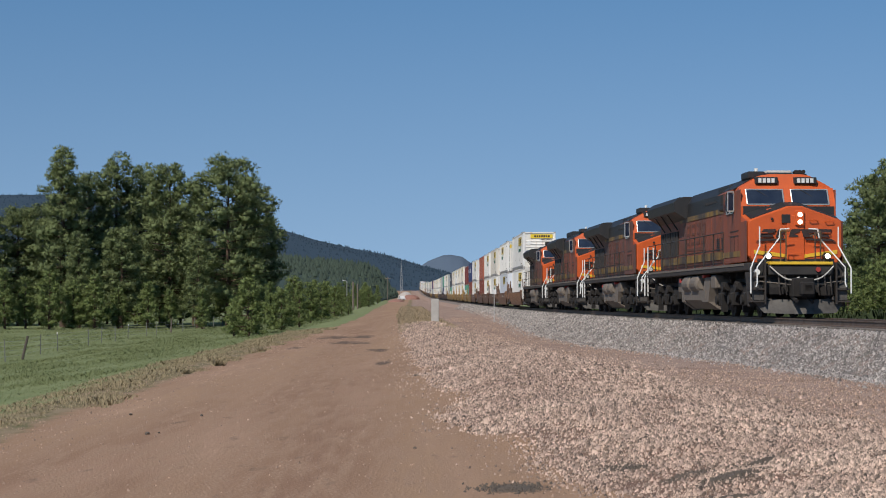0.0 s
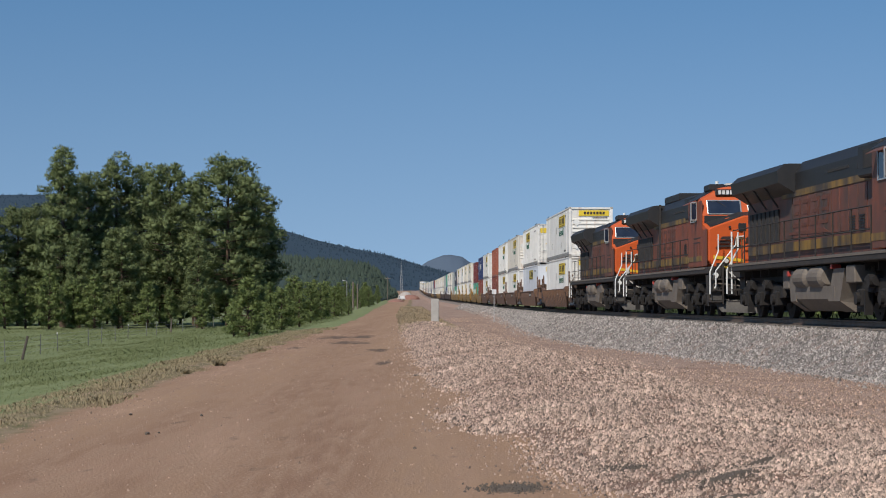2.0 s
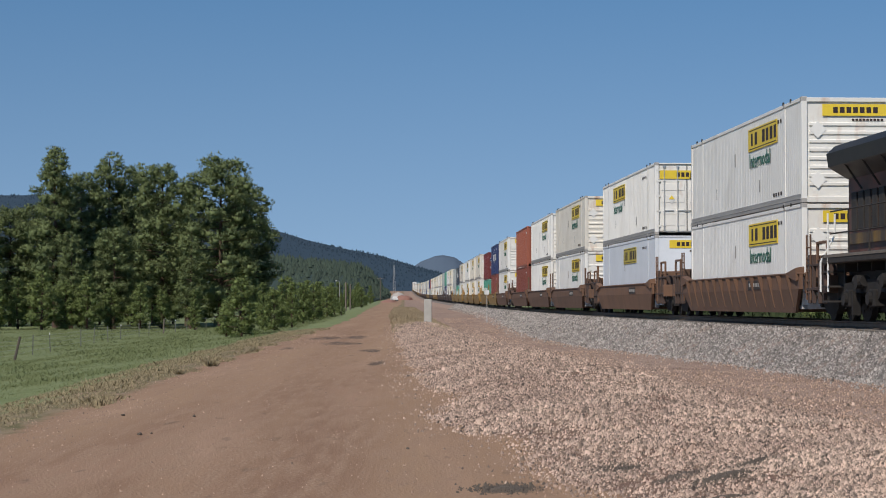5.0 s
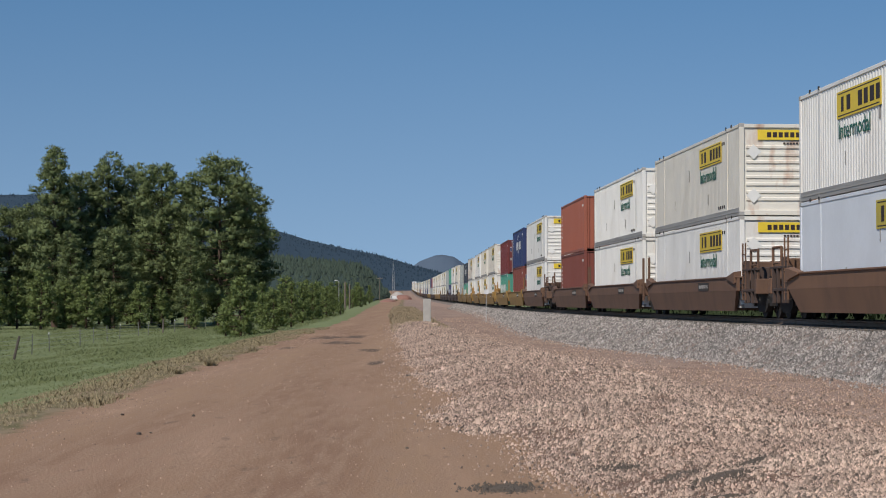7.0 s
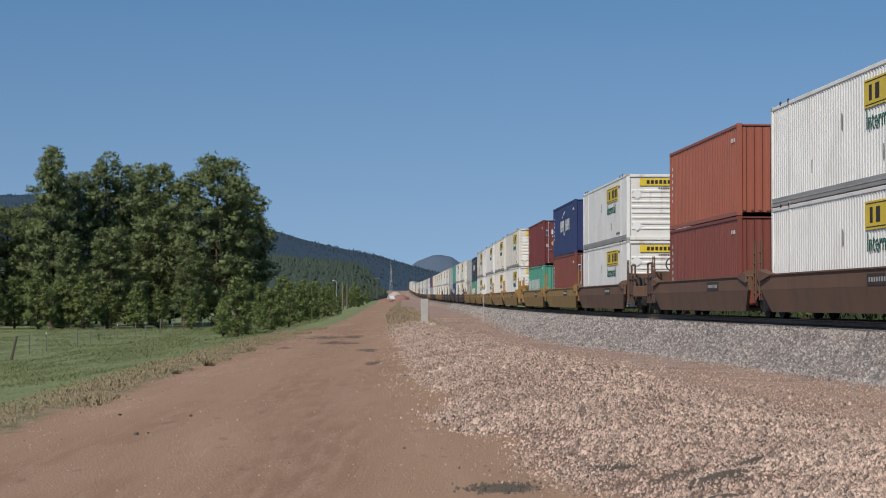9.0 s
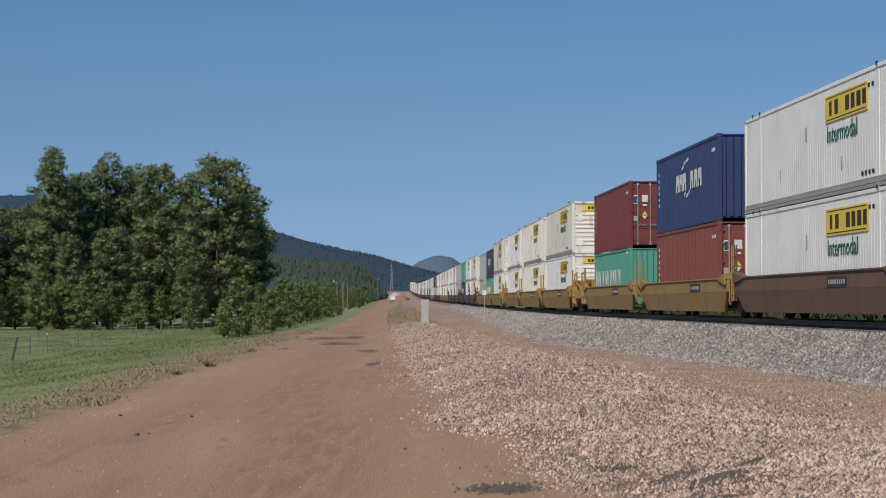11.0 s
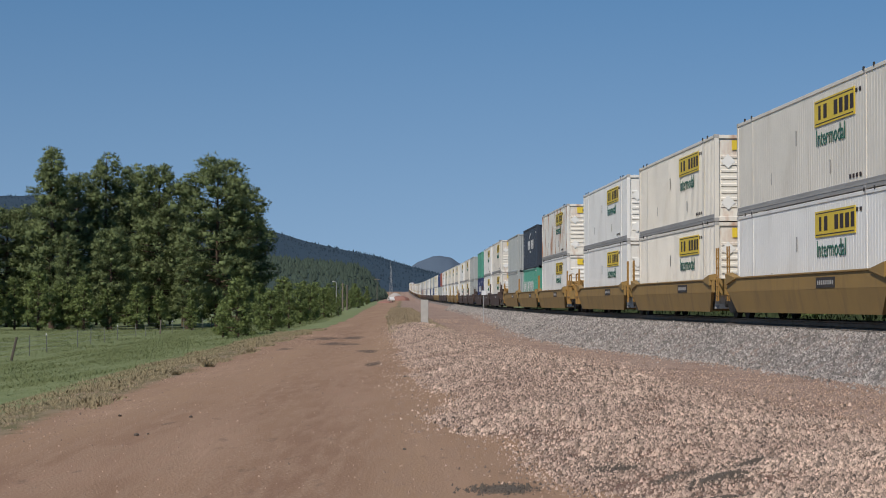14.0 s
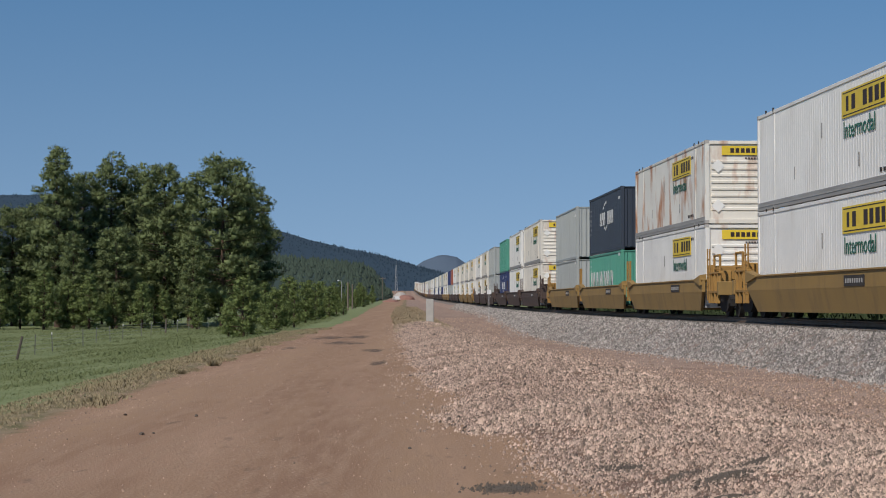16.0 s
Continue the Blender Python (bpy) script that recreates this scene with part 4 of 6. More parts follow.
earth_bank("earth_bank", 728, 800, 8.0, 8, 1.9, M["red_earth"], "bank of bare red earth at the far crossing", 1)
earth_bank("gravel_pile", 717, 860, 7.5, 8, 2.8, M["ballast"], "grey gravel pile beyond the far crossing", 2)
earth_bank("earth_bank", 700, 640, 6.0, 6, 0.8, M["red_earth"], "low bank of red earth beside the road", 3)


def pickup_truck(px, y, turn):
    x = at_bearing(px, y)
    root = thing("pickup_truck", "white pickup truck standing at the far crossing", "truck", at=pose(x, y, ground_z(x, y), 0, 0, turn))
    bm = bmesh.new()
    prism(bm, [(-2.6, 0.5), (2.6, 0.5), (2.6, 1.05), (0.9, 1.12), (0.4, 1.75), (-0.9, 1.78), (-1.0, 1.1), (-2.6, 1.1)], -0.95, 0.95, "x")
    part("body", bm, M["tin"], root)
    bm = bmesh.new()
    prism(bm, [(0.78, 1.16), (0.36, 1.68), (-0.8, 1.70), (-0.85, 1.16)], -0.96, 0.96, "x")
    part("window", bm, M["glass"], root)
    for u in (-1.7, 1.7):
        for s in (-1, 1):
            part("wheel", rod(bmesh.new(), (s * 0.72, u, 0.38), (s * 0.97, u, 0.38), 0.38, 14), M["dark"], root)


pickup_truck(711, 720, 12)


def street_lamp(px, y):
    x = at_bearing(px, y)
    root = thing("street_lamp", "grey lamp post with a short curved arm", "lamp post", at=pose(x, y, ground_z(x, y)))
    part("post", rod(bmesh.new(), (0, 0, -0.5), (0, 0, 4.9), 0.07, 8, 0.05), M["sign"], root)
    part("arm", pipe(bmesh.new(), [(0, 0, 4.85), (-0.15, 0, 5.05), (-0.45, 0, 5.1)], 0.04, 6), M["sign"], root)
    part("head", box(bmesh.new(), -0.75, -0.4, -0.08, 0.08, 5.04, 5.16, 0.03), M["tin"], root)


street_lamp(614, 320)


# ---- locomotives ----
def wheelset_mesh(r):
    bm = bmesh.new()
    rod(bm, (-1.0, 0, 0), (1.0, 0, 0), 0.09, 10)
    for s in (-1, 1):
        rod(bm, (s * 0.69, 0, 0), (s * 0.83, 0, 0), r, 24)
        rod(bm, (s * 0.67, 0, 0), (s * 0.70, 0, 0), r + 0.03, 24)
        rod(bm, (s * 0.83, 0, 0), (s * 0.86, 0, 0), r * 0.45, 16)
        for i in range(4):
            a = i * math.pi / 2
            c, d = math.cos(a) * r * 0.66, math.sin(a) * r * 0.66
            rod(bm, (s * 0.82, c, d), (s * 0.845, c, d), r * 0.09, 8)
    return mesh_of("wheelset", bm, M["wheel"])


BIG_WHEEL, SMALL_WHEEL = 0.535, 0.46
wheel_big, wheel_small = wheelset_mesh(BIG_WHEEL), wheelset_mesh(SMALL_WHEEL)
ROLLING = []


def loco_truck(root, y0):
    """A three-axled truck, its middle axle at y0."""
    bm = bmesh.new()
    for s in (-1, 1):
        prism(bm, [(y0 - 2.75, 0.62), (y0 - 2.6, 0.95), (y0 - 1.2, 1.05), (y0 + 1.2, 1.05), (y0 + 2.6, 0.95), (y0 + 2.75, 0.62), (y0 + 2.3, 0.60), (y0 + 1.9, 0.72),
                   (y0 + 0.5, 0.72), (y0 + 0.3, 0.55), (y0 - 0.3, 0.55), (y0 - 0.5, 0.72), (y0 - 1.9, 0.72), (y0 - 2.3, 0.60)], s * 1.08, s * 1.24, "x")
        for k in (-2.05, 0, 2.05):
            box(bm, min(s * 1.0, s * 1.34), max(s * 1.0, s * 1.34), y0 + k - 0.24, y0 + k + 0.24, 0.36, 0.80, 0.04)
            rod(bm, (s * 1.3, y0 + k, 0.56), (s * 1.43, y0 + k, 0.56), 0.16, 12)
        for k in (-1.05, 1.05):
            rod(bm, (s * 1.18, y0 + k, 0.70), (s * 1.18, y0 + k, 1.02), 0.14, 10)
            rod(bm, (s * 1.28, y0 + k - 0.42, 1.0), (s * 1.28, y0 + k + 0.28, 1.0), 0.14, 10)
            box(bm, min(s * 1.1, s * 1.3), max(s * 1.1, s * 1.3), y0 + k * 1.62 - 0.06, y0 + k * 1.62 + 0.06, 0.16, 0.75)
    box(bm, -1.1, 1.1, y0 - 0.35, y0 + 0.35, 0.62, 1.1)
    box(bm, -0.62, 0.62, y0 - 2.7, y0 + 2.7, 0.22, 1.05, 0.05)
    truck = part("truck", bm, M["truck"], root, "dusty grey three-axle truck")
    for k in (-2.05, 0, 2.05):
        ROLLING.append((shared("wheelset", wheel_big, truck, pose(0, y0 + k, BIG_WHEEL)), BIG_WHEEL, (0, y0 + k, BIG_WHEEL)))
    bm = bmesh.new()
    for s in (-1, 1):
        for k in (-1.05, 1.05):
            rod(bm, (s * 1.30, y0 + k - 0.2, 0.98), (s * 1.46, y0 + k - 0.2, 0.98), 0.17, 12)
    pieces("brake_cylinder", bm, M["truck"], truck)


def locomotive(label, lit, flank, tall_stack=False, y_end=22.9):
    root = thing("locomotive", label, "locomotive", "locomotives at the head")
    # frame and walkway
    bm = bmesh.new()
    box(bm, -1.52, 1.52, 1.55, y_end - 0.9, 1.47, 1.70, 0.02)
    box(bm, -0.75, 0.75, 1.3, y_end - 0.8, 1.0, 1.45)
    for y in np.arange(2.6, y_end - 1.4, 1.15):
        for s in (-1, 1):
            box(bm, min(s * 0.75, s * 1.18), max(s * 0.75, s * 1.18), y, y + 0.05, 1.25, 1.47)
    part("frame", bm, M["sill"], root, "grimy black frame and walkway")
    bm = bmesh.new()
    for s in (-1, 1):
        box(bm, min(s * 1.521, s * 1.535), max(s * 1.521, s * 1.535), 2.2, y_end - 1.2, 1.62, 1.69)
    pieces("sill_edge", bm, M["tank"], root, "dusty worn walkway edge")
    # nose
    bm = bmesh.new()

    def ring(y, w, zs, zc, low=1.72):
        return [(-w + 0.14, y, low), (w - 0.14, y, low), (w, y, low + 0.2), (w, y, zs), (w - 0.10, y, zs + 0.06), (0.22, y, zc), (-0.22, y, zc), (-w + 0.10, y, zs + 0.06), (-w, y, zs), (-w, y, low + 0.2)]
    loft(bm, [ring(1.72, 1.42, 2.97, 3.42), ring(1.78, 1.47, 2.99, 3.46), ring(2.02, 1.49, 3.03, 3.50), ring(2.7, 1.50, 3.20, 3.62)])
    part("nose", bm, M["orange"], root, "bright orange nose")
    # black slope under the windscreen
    bm = bmesh.new()
    loft(bm, [[(-1.38, 1.84, 3.075), (-0.22, 1.84, 3.485), (0.22, 1.84, 3.485), (1.38, 1.84, 3.075), (0, 1.84, 3.30)], [(-1.40, 2.63, 3.27), (-0.22, 2.63, 3.63), (0.22, 2.63, 3.63), (1.40, 2.63, 3.27), (0, 2.63, 3.4)]])
    box(bm, -1.44, 1.44, 2.615, 2.638, 3.15, 3.50)
    part("nose_top", bm, M["black"], root, "dull black slope below the windscreen")
    # cab
    def outline(x, roof):
        k = (roof - 4.05) / 0.5
        return [(x, 2.64, 1.73), (x, 2.64, 3.50), (x, 2.98, 4.10 + 0.02 * k), (x, 3.10 + 0.1 * k, roof), (x, 5.45, roof), (x, 5.45, 1.73)]
    bm = bmesh.new()
    loft(bm, [outline(-1.50, 4.06), outline(-1.42, 4.16), outline(-0.80, 4.50), outline(-0.5, 4.55), outline(0.5, 4.55), outline(0.80, 4.50), outline(1.42, 4.16), outline(1.50, 4.06)])
    part("cab", bm, M["orange"], root, "orange cab with grimy sides")
    bm = bmesh.new()
    for s in (-1, 1):
        box(bm, min(s * 1.501, s * 1.515), max(s * 1.501, s * 1.515), 2.665, 5.4, 1.75, 4.03, 0.003)
        box(bm, *sorted((s * 1.497, s * 1.511)), 1.80, 2.66, 1.74, 3.0, 0.003)
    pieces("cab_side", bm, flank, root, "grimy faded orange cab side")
    bm = bmesh.new()
    for s in (-1, 1):
        loft(bm, [[(s * 1.53, 3.5, 4.09), (s * 0.86, 3.5, 4.50), (s * 0.86, 3.5, 4.52), (s * 1.53, 3.5, 4.11)], [(s * 1.53, 5.46, 4.09), (s * 0.86, 5.46, 4.50), (s * 0.86, 5.46, 4.53), (s * 1.53, 5.46, 4.12)]])
    box(bm, -0.85, 0.85, 3.7, 5.4, 4.54, 4.60, 0.02)
    box(bm, -1.1, -0.55, 3.5, 4.6, 4.42, 4.66, 0.04)
    pieces("roof_cover", bm, M["black"], root, "black cab roof")
    # windscreen, two panes in pale frames
    def slant(z):
        return 2.64 + (z - 3.50) * 0.34 / 0.60
    for s in (-1, 1):
        a, b = sorted((s * 0.13, s * 1.30))
        bm = bmesh.new()
        prism(bm, [(slant(3.56) - 0.012, 3.56), (slant(4.04) - 0.012, 4.04), (slant(4.04) + 0.05, 4.04), (slant(3.56) + 0.05, 3.56)], a, b, "x")
        pane = part("windscreen", bm, M["glass"], root, "dark blue tinted windscreen pane")
        bm = bmesh.new()
        pts = [(a, slant(3.56) - 0.02, 3.56), (b, slant(3.56) - 0.02, 3.56), (b, slant(4.04) - 0.02, 4.04), (a, slant(4.04) - 0.02, 4.04), (a, slant(3.56) - 0.02, 3.56)]
        pipe(bm, pts, 0.022, 5)
        part("pane_frame", bm, M["silver"], pane)
        bm = bmesh.new()
        pipe(bm, [((a + b) / 2 - 0.3, slant(4.06) - 0.03, 4.06), ((a + b) / 2 + 0.1, slant(3.85) - 0.03, 3.8)], 0.012, 4)
        part("wiper", bm, M["dark"], pane)
        # number board, its figures as plain bars
        c = s * 0.62
        bm = bmesh.new()
        box(bm, c - 0.36, c + 0.36, 2.94, 3.25, 4.22, 4.44, 0.02)
        board = part("number_board", bm, M["black"], root)
        for i in range(4):
            bm = bmesh.new()
            box(bm, c - 0.27 + i * 0.14, c - 0.17 + i * 0.14, 2.925, 2.938, 4.26, 4.40)
            part("bar", bm, M["letters"], board)
        # side window with sliding pane and mirror
        bm = bmesh.new()
        box(bm, *sorted((s * 1.516, s * 1.528)), 3.75, 4.85, 3.35, 3.98, 0.01)
        sw = part("side_window", bm, M["glass"], root)
        bm = bmesh.new()
        for y in (3.75, 4.3, 4.85):
            box(bm, *sorted((s * 1.52, s * 1.545)), y - 0.025, y + 0.025, 3.33, 4.0)
        box(bm, *sorted((s * 1.52, s * 1.545)), 3.75, 4.85, 3.32, 3.36)
        part("window_frame", bm, M["silver"], sw)
        bm = bmesh.new()
        box(bm, *sorted((s * 1.55, s * 1.71)), 3.61, 3.63, 3.42, 3.96, 0.005)
        wd = part("wind_deflector", bm, M["glass"], root, "glass wind deflector in a pale frame")
        bm = bmesh.new()
        pipe(bm, [(s * 1.54, 3.62, 3.38), (s * 1.73, 3.62, 3.38), (s * 1.73, 3.62, 4.0), (s * 1.54, 3.62, 4.0), (s * 1.54, 3.62, 3.38)], 0.022, 5)
        part("deflector_frame", bm, M["silver"], wd)
        bm = bmesh.new()
        prism(bm, [(s * 1.51, 4.10), (s * 1.80, 3.96), (s * 1.80, 3.94), (s * 1.51, 4.06)], 3.7, 4.95, "y")
        part("awning", bm, flank, root, "grimy flap over the cab window")
        # recessed door of the cab's flank with its dark edges, and a row of louvres
        bm = bmesh.new()
        for y0, y1, z0, z1 in ((3.0, 4.3, 2.72, 2.76), (3.0, 4.3, 2.56, 2.60), (3.05, 3.09, 2.1, 2.56), (3.62, 3.66, 2.1, 2.56), (4.20, 4.24, 2.1, 2.56)):
            box(bm, *sorted((s * 1.516, s * 1.524)), y0, y1, z0, z1)
        pieces("cab_trim", bm, M["logo"], root, "dark red-brown trim line")
        # cab side details
        bm = bmesh.new()
        box(bm, *sorted((s * 1.516, s * 1.525)), 3.3, 4.5, 2.60, 2.68)
        part("side_bar", bm, M["side"], root, "dull red lettering bar")
        # ditch light
        bm = bmesh.new()
        rod(bm, (s * 0.92, 1.38, 1.90), (s * 0.92, 1.62, 1.90), 0.115, 14)
        box(bm, s * 0.92 - 0.12, s * 0.92 + 0.12, 1.45, 1.65, 1.70, 1.80)
        dl = part("ditch_light", bm, M["dark"], root)
        part("lens", rod(bmesh.new(), (s * 0.92, 1.365, 1.90), (s * 0.92, 1.382, 1.90), 0.078, 14), M["lamp"] if lit else M["lens"], dl)
        # front steps and white rails
        bm = bmesh.new()
        for z in (0.48, 0.86, 1.24):
            box(bm, *sorted((s * 1.12, s * 1.52)), 1.05, 1.7, z, z + 0.05)
        box(bm, *sorted((s * 1.08, s * 1.12)), 1.0, 1.75, 0.42, 1.7)
        prism(bm, [(1.55, 0.35), (1.75, 0.35), (2.1, 1.42), (1.55, 1.42)], s * 1.2, s * 1.5, "x")
        part("steps", bm, M["sill"], root)
        bm = bmesh.new()
        pipe(bm, [(s * 1.55, 1.02, 0.75), (s * 1.55, 1.02, 1.52), (s * 1.22, 1.25, 2.22), (s * 1.22, 1.25, 2.80)], 0.023, 6)
        pipe(bm, [(s * 1.40, 0.98, 0.95), (s * 1.36, 0.98, 1.05), (s * 1.36, 0.98, 1.55), (s * 0.62, 1.22, 2.45), (s * 0.58, 1.24, 2.72), (s * 0.30, 1.26, 2.74)], 0.023, 6)
        part("stair_rail", bm, M["white"], root, "white painted stair handrail")
        # rear corner rail and steps
        bm = bmesh.new()
        for z in (0.48, 0.86, 1.24):
            box(bm, *sorted((s * 1.12, s * 1.52)), y_end - 1.6, y_end - 1.0, z, z + 0.05)
        box(bm, *sorted((s * 1.08, s * 1.12)), y_end - 1.7, y_end - 0.95, 0.42, 1.5)
        part("rear_steps", bm, M["sill"], root)
        bm = bmesh.new()
        pipe(bm, [(s * 1.55, y_end - 0.98, 0.75), (s * 1.55, y_end - 0.98, 1.52), (s * 1.22, y_end - 1.15, 2.2), (s * 1.22, y_end - 1.15, 2.75)], 0.027, 6)
        pipe(bm, [(s * 1.50, y_end - 1.5, 0.75), (s * 1.50, y_end - 1.5, 2.75)], 0.027, 6)
        part("rear_rail", bm, M["white"], root, "white painted stair handrail")
        # side handrails
        bm = bmesh.new()
        for y in np.arange(5.6, y_end - 1.6, 1.75):
            rod(bm, (s * 1.48, y, 1.7), (s * 1.48, y, 2.78), 0.022, 5)
        for z in (2.22, 2.78):
            pipe(bm, [(s * 1.48, 5.6, z), (s * 1.48, y_end - 1.65, z)], 0.02, 5)
        part("handrail", bm, M["sill"], root)
    # nose fittings
    bm = bmesh.new()
    box(bm, -0.28, 0.28, 1.675, 1.73, 1.78, 3.18, 0.02)
    part("nose_door", bm, M["orange"], root)
    bm = bmesh.new()
    box(bm, -0.44, -0.16, 1.66, 1.70, 2.92, 3.20, 0.05)
    part("nose_window", bm, M["black"], root)
    bm = bmesh.new()
    box(bm, -0.02, 0.26, 1.60, 1.72, 2.84, 3.32, 0.03)
    hl = part("headlight", bm, M["orange"], root)
    for z in (2.96, 3.19):
        part("lens", rod(bmesh.new(), (0.12, 1.585, z), (0.12, 1.602, z), 0.07, 14), M["lamp"] if lit else M["lens"], hl)
    bm = bmesh.new()
    for x0, x1, z0, z1, k in ((-1.12, -0.62, 2.50, 2.74, 0.12), (-0.62, -0.30, 2.50, 2.74, 0.1), (-0.22, 0.16, 2.50, 2.74, 0.1), (0.24, 0.62, 2.50, 2.74, -0.1), (0.66, 1.12, 2.50, 2.74, -0.1)):
        prism(bm, [(x0, z0), (x1 - 0.08, z0), (x1 - 0.1, z0 + 0.06), (x0 + 0.14, z0 + 0.09), (x1 - 0.05, z0 + 0.14), (x1, z1), (x0 + k, z1), (x0 + k * 0.5, z1 - 0.07)], 1.655, 1.70, "y")
    prism(bm, [(-1.25, 2.36), (-0.3, 2.40), (-0.3, 2.45), (-1.1, 2.44)], 1.655, 1.70, "y")
    prism(bm, [(1.25, 2.36), (0.3, 2.40), (0.3, 2.45), (1.1, 2.44)], 1.655, 1.70, "y")
    pieces("nose_emblem", bm, M["logo"], root, "black angular lettering shapes")
    bm = bmesh.new()
    for s in (-1, 1):
        prism(bm, [(s * 1.30, 1.98), (s * 0.45, 1.88), (s * 0.2, 1.84), (s * 0.2, 1.94), (s * 0.45, 1.99), (s * 1.30, 2.10)], 1.69, 1.74, "y")
    pieces("nose_stripe", bm, M["bright_yellow"], root, "curved yellow stripe")
    bm = bmesh.new()
    box(bm, -1.20, 1.20, 1.700, 1.715, 1.73, 1.83)
    part("nose_base", bm, M["black"], root, "black strip below the yellow stripe")
    # hand grips, latches and small fittings of the nose
    bm = bmesh.new()
    for x, z in ((0.55, 3.02), (1.05, 2.98), (0.72, 2.28), (0.95, 2.62), (-1.02, 2.62)):
        pipe(bm, [(x - 0.12, 1.70, z), (x - 0.12, 1.62, z), (x + 0.12, 1.62, z), (x + 0.12, 1.70, z)], 0.014, 5)
    pieces("grip", bm, M["orange"], root)
    bm = bmesh.new()
    box(bm, -0.78, -0.70, 1.66, 1.69, 3.02, 3.10, 0.01)
    part("latch", bm, M["black"], root)
    bm = bmesh.new()
    rod(bm, (-1.32, 1.20, 1.40), (-1.32, 1.25, 1.40), 0.10, 14)
    part("gauge_disc", bm, M["white"], root, "pale round disc")
    bm = bmesh.new()
    rod(bm, (0.52, 0.94, 1.48), (0.52, 1.0, 1.48), 0.075, 12)
    part("socket", bm, M["red_box"], root, "dull red socket cover")
    # draft gear, valves and lift bars that crowd the space below the front step
    bm = bmesh.new()
    box(bm, -0.34, 0.34, 0.70, 1.26, 0.62, 1.22, 0.04)
    box(bm, -0.95, -0.52, 1.02, 1.26, 0.70, 0.96, 0.03), box(bm, 0.58, 0.92, 1.02, 1.26, 0.66, 1.0, 0.03)
    rod(bm, (-0.26, 0.5, 0.52), (-0.26, 1.2, 0.66), 0.06, 8), rod(bm, (0.22, 0.5, 0.48), (0.22, 1.2, 0.66), 0.05, 8)
    pieces("draft_gear", bm, M["truck"], root)
    bm = bmesh.new()
    pipe(bm, [(-1.40, 1.16, 1.10), (-1.25, 1.10, 1.12), (-0.35, 0.95, 1.02), (-0.1, 0.75, 1.12)], 0.022, 5)
    pipe(bm, [(1.40, 1.16, 1.10), (1.25, 1.10, 1.12), (0.35, 0.95, 1.02), (0.1, 0.75, 1.12)], 0.022, 5)
    pieces("lift_bar", bm, M["tank"], root, "dusty grey uncoupling bar")
    # pilot, plow and coupling gear
    bm = bmesh.new()
    box(bm, -1.5, 1.5, 1.25, 1.55, 0.75, 1.68, 0.03)
    box(bm, -1.0, 1.0, 1.0, 1.3, 1.30, 1.62, 0.03)
    part("pilot", bm, M["dark"], root, "black pilot plate")
    bm = bmesh.new()
    box(bm, -0.98, 0.98, 0.94, 1.55, 1.62, 1.72, 0.02)
    part("front_edge", bm, M["bright_yellow"], root, "yellow edged front step")
    bm = bmesh.new()
    loft(bm, [[(-1.50, 1.35, 0.62), (-1.12, 1.15, 0.15), (-1.10, 1.25, 0.15), (-1.46, 1.45, 0.62)], [(-0.45, 1.12, 0.56), (-0.35, 0.92, 0.12), (-0.35, 1.02, 0.12), (-0.45, 1.22, 0.56)],
              [(0.45, 1.12, 0.56), (0.35, 0.92, 0.12), (0.35, 1.02, 0.12), (0.45, 1.22, 0.56)], [(1.50, 1.35, 0.62), (1.12, 1.15, 0.15), (1.10, 1.25, 0.15), (1.46, 1.45, 0.62)]])
    for s in (-1, 1):
        prism(bm, [(s * 1.46, 0.55), (s * 1.5, 1.4), (s * 1.35, 1.4), (s * 1.1, 0.7), (s * 0.9, 0.55)], 1.18, 1.26, "y")
    part("snow_plow", bm, M["plow"], root, "dusty grey steel snow plow")
    for y0, y1, d in ((0.05, 1.3, -1), (y_end - 0.05, y_end - 1.2, 1)):
        bm = bmesh.new()
        box(bm, -0.14, 0.14, min(y0, y1), max(y0, y1), 0.78, 1.02, 0.03)
        box(bm, -0.22, 0.20, min(y0, y0 - d * 0.35), max(y0, y0 - d * 0.35), 0.68, 1.10, 0.05)
        part("coupler", bm, M["truck"], root)
    bm = bmesh.new()
    for s in (-1, 1):
        pts = [(s * (0.98 - 0.9 * k), 0.93 - 0.1 * math.sin(k * 3.1), 1.58 - 0.42 * math.sin(k * 2.2)) for k in np.linspace(0, 1, 8)]
        pipe(bm, pts, 0.024, 5)
    pieces("hose", bm, M["hose"], root, "pale hanging air hose")
    bm = bmesh.new()
    for x in (-0.7, -0.5, 0.5, 0.72, 0.9):
        pipe(bm, [(x, 1.0, 1.3), (x, 0.9, 0.95), (x + 0.04, 0.95, 0.7)], 0.025, 5)
    pieces("hose", bm, M["sill"], root)
    bm = bmesh.new()
    for x in (-0.62, -0.45, 0.45, 0.62):
        rod(bm, (x, 1.05, 1.72), (x, 1.05, 2.66), 0.022, 5)
    pipe(bm, [(-0.62, 1.05, 2.66), (-0.3, 1.05, 2.66)], 0.02, 5), pipe(bm, [(0.3, 1.05, 2.5), (0.62, 1.05, 2.66)], 0.02, 5)
    pieces("front_rail", bm, M["yellow"], root)
    # hood behind the cab
    bm = bmesh.new()
    prism(bm, [(-0.98, 1.72), (0.98, 1.72), (0.98, 3.72), (-0.98, 3.72)], 5.45, y_end - 1.6, "y")
    for y in np.arange(5.9, 16.2, 0.86):
        for s in (-1, 1):
            box(bm, *sorted((s * 0.98, s * 1.0)), y, y + 0.8, 2.32, 3.48, 0.006)
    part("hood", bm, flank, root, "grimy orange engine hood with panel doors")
    bm = bmesh.new()
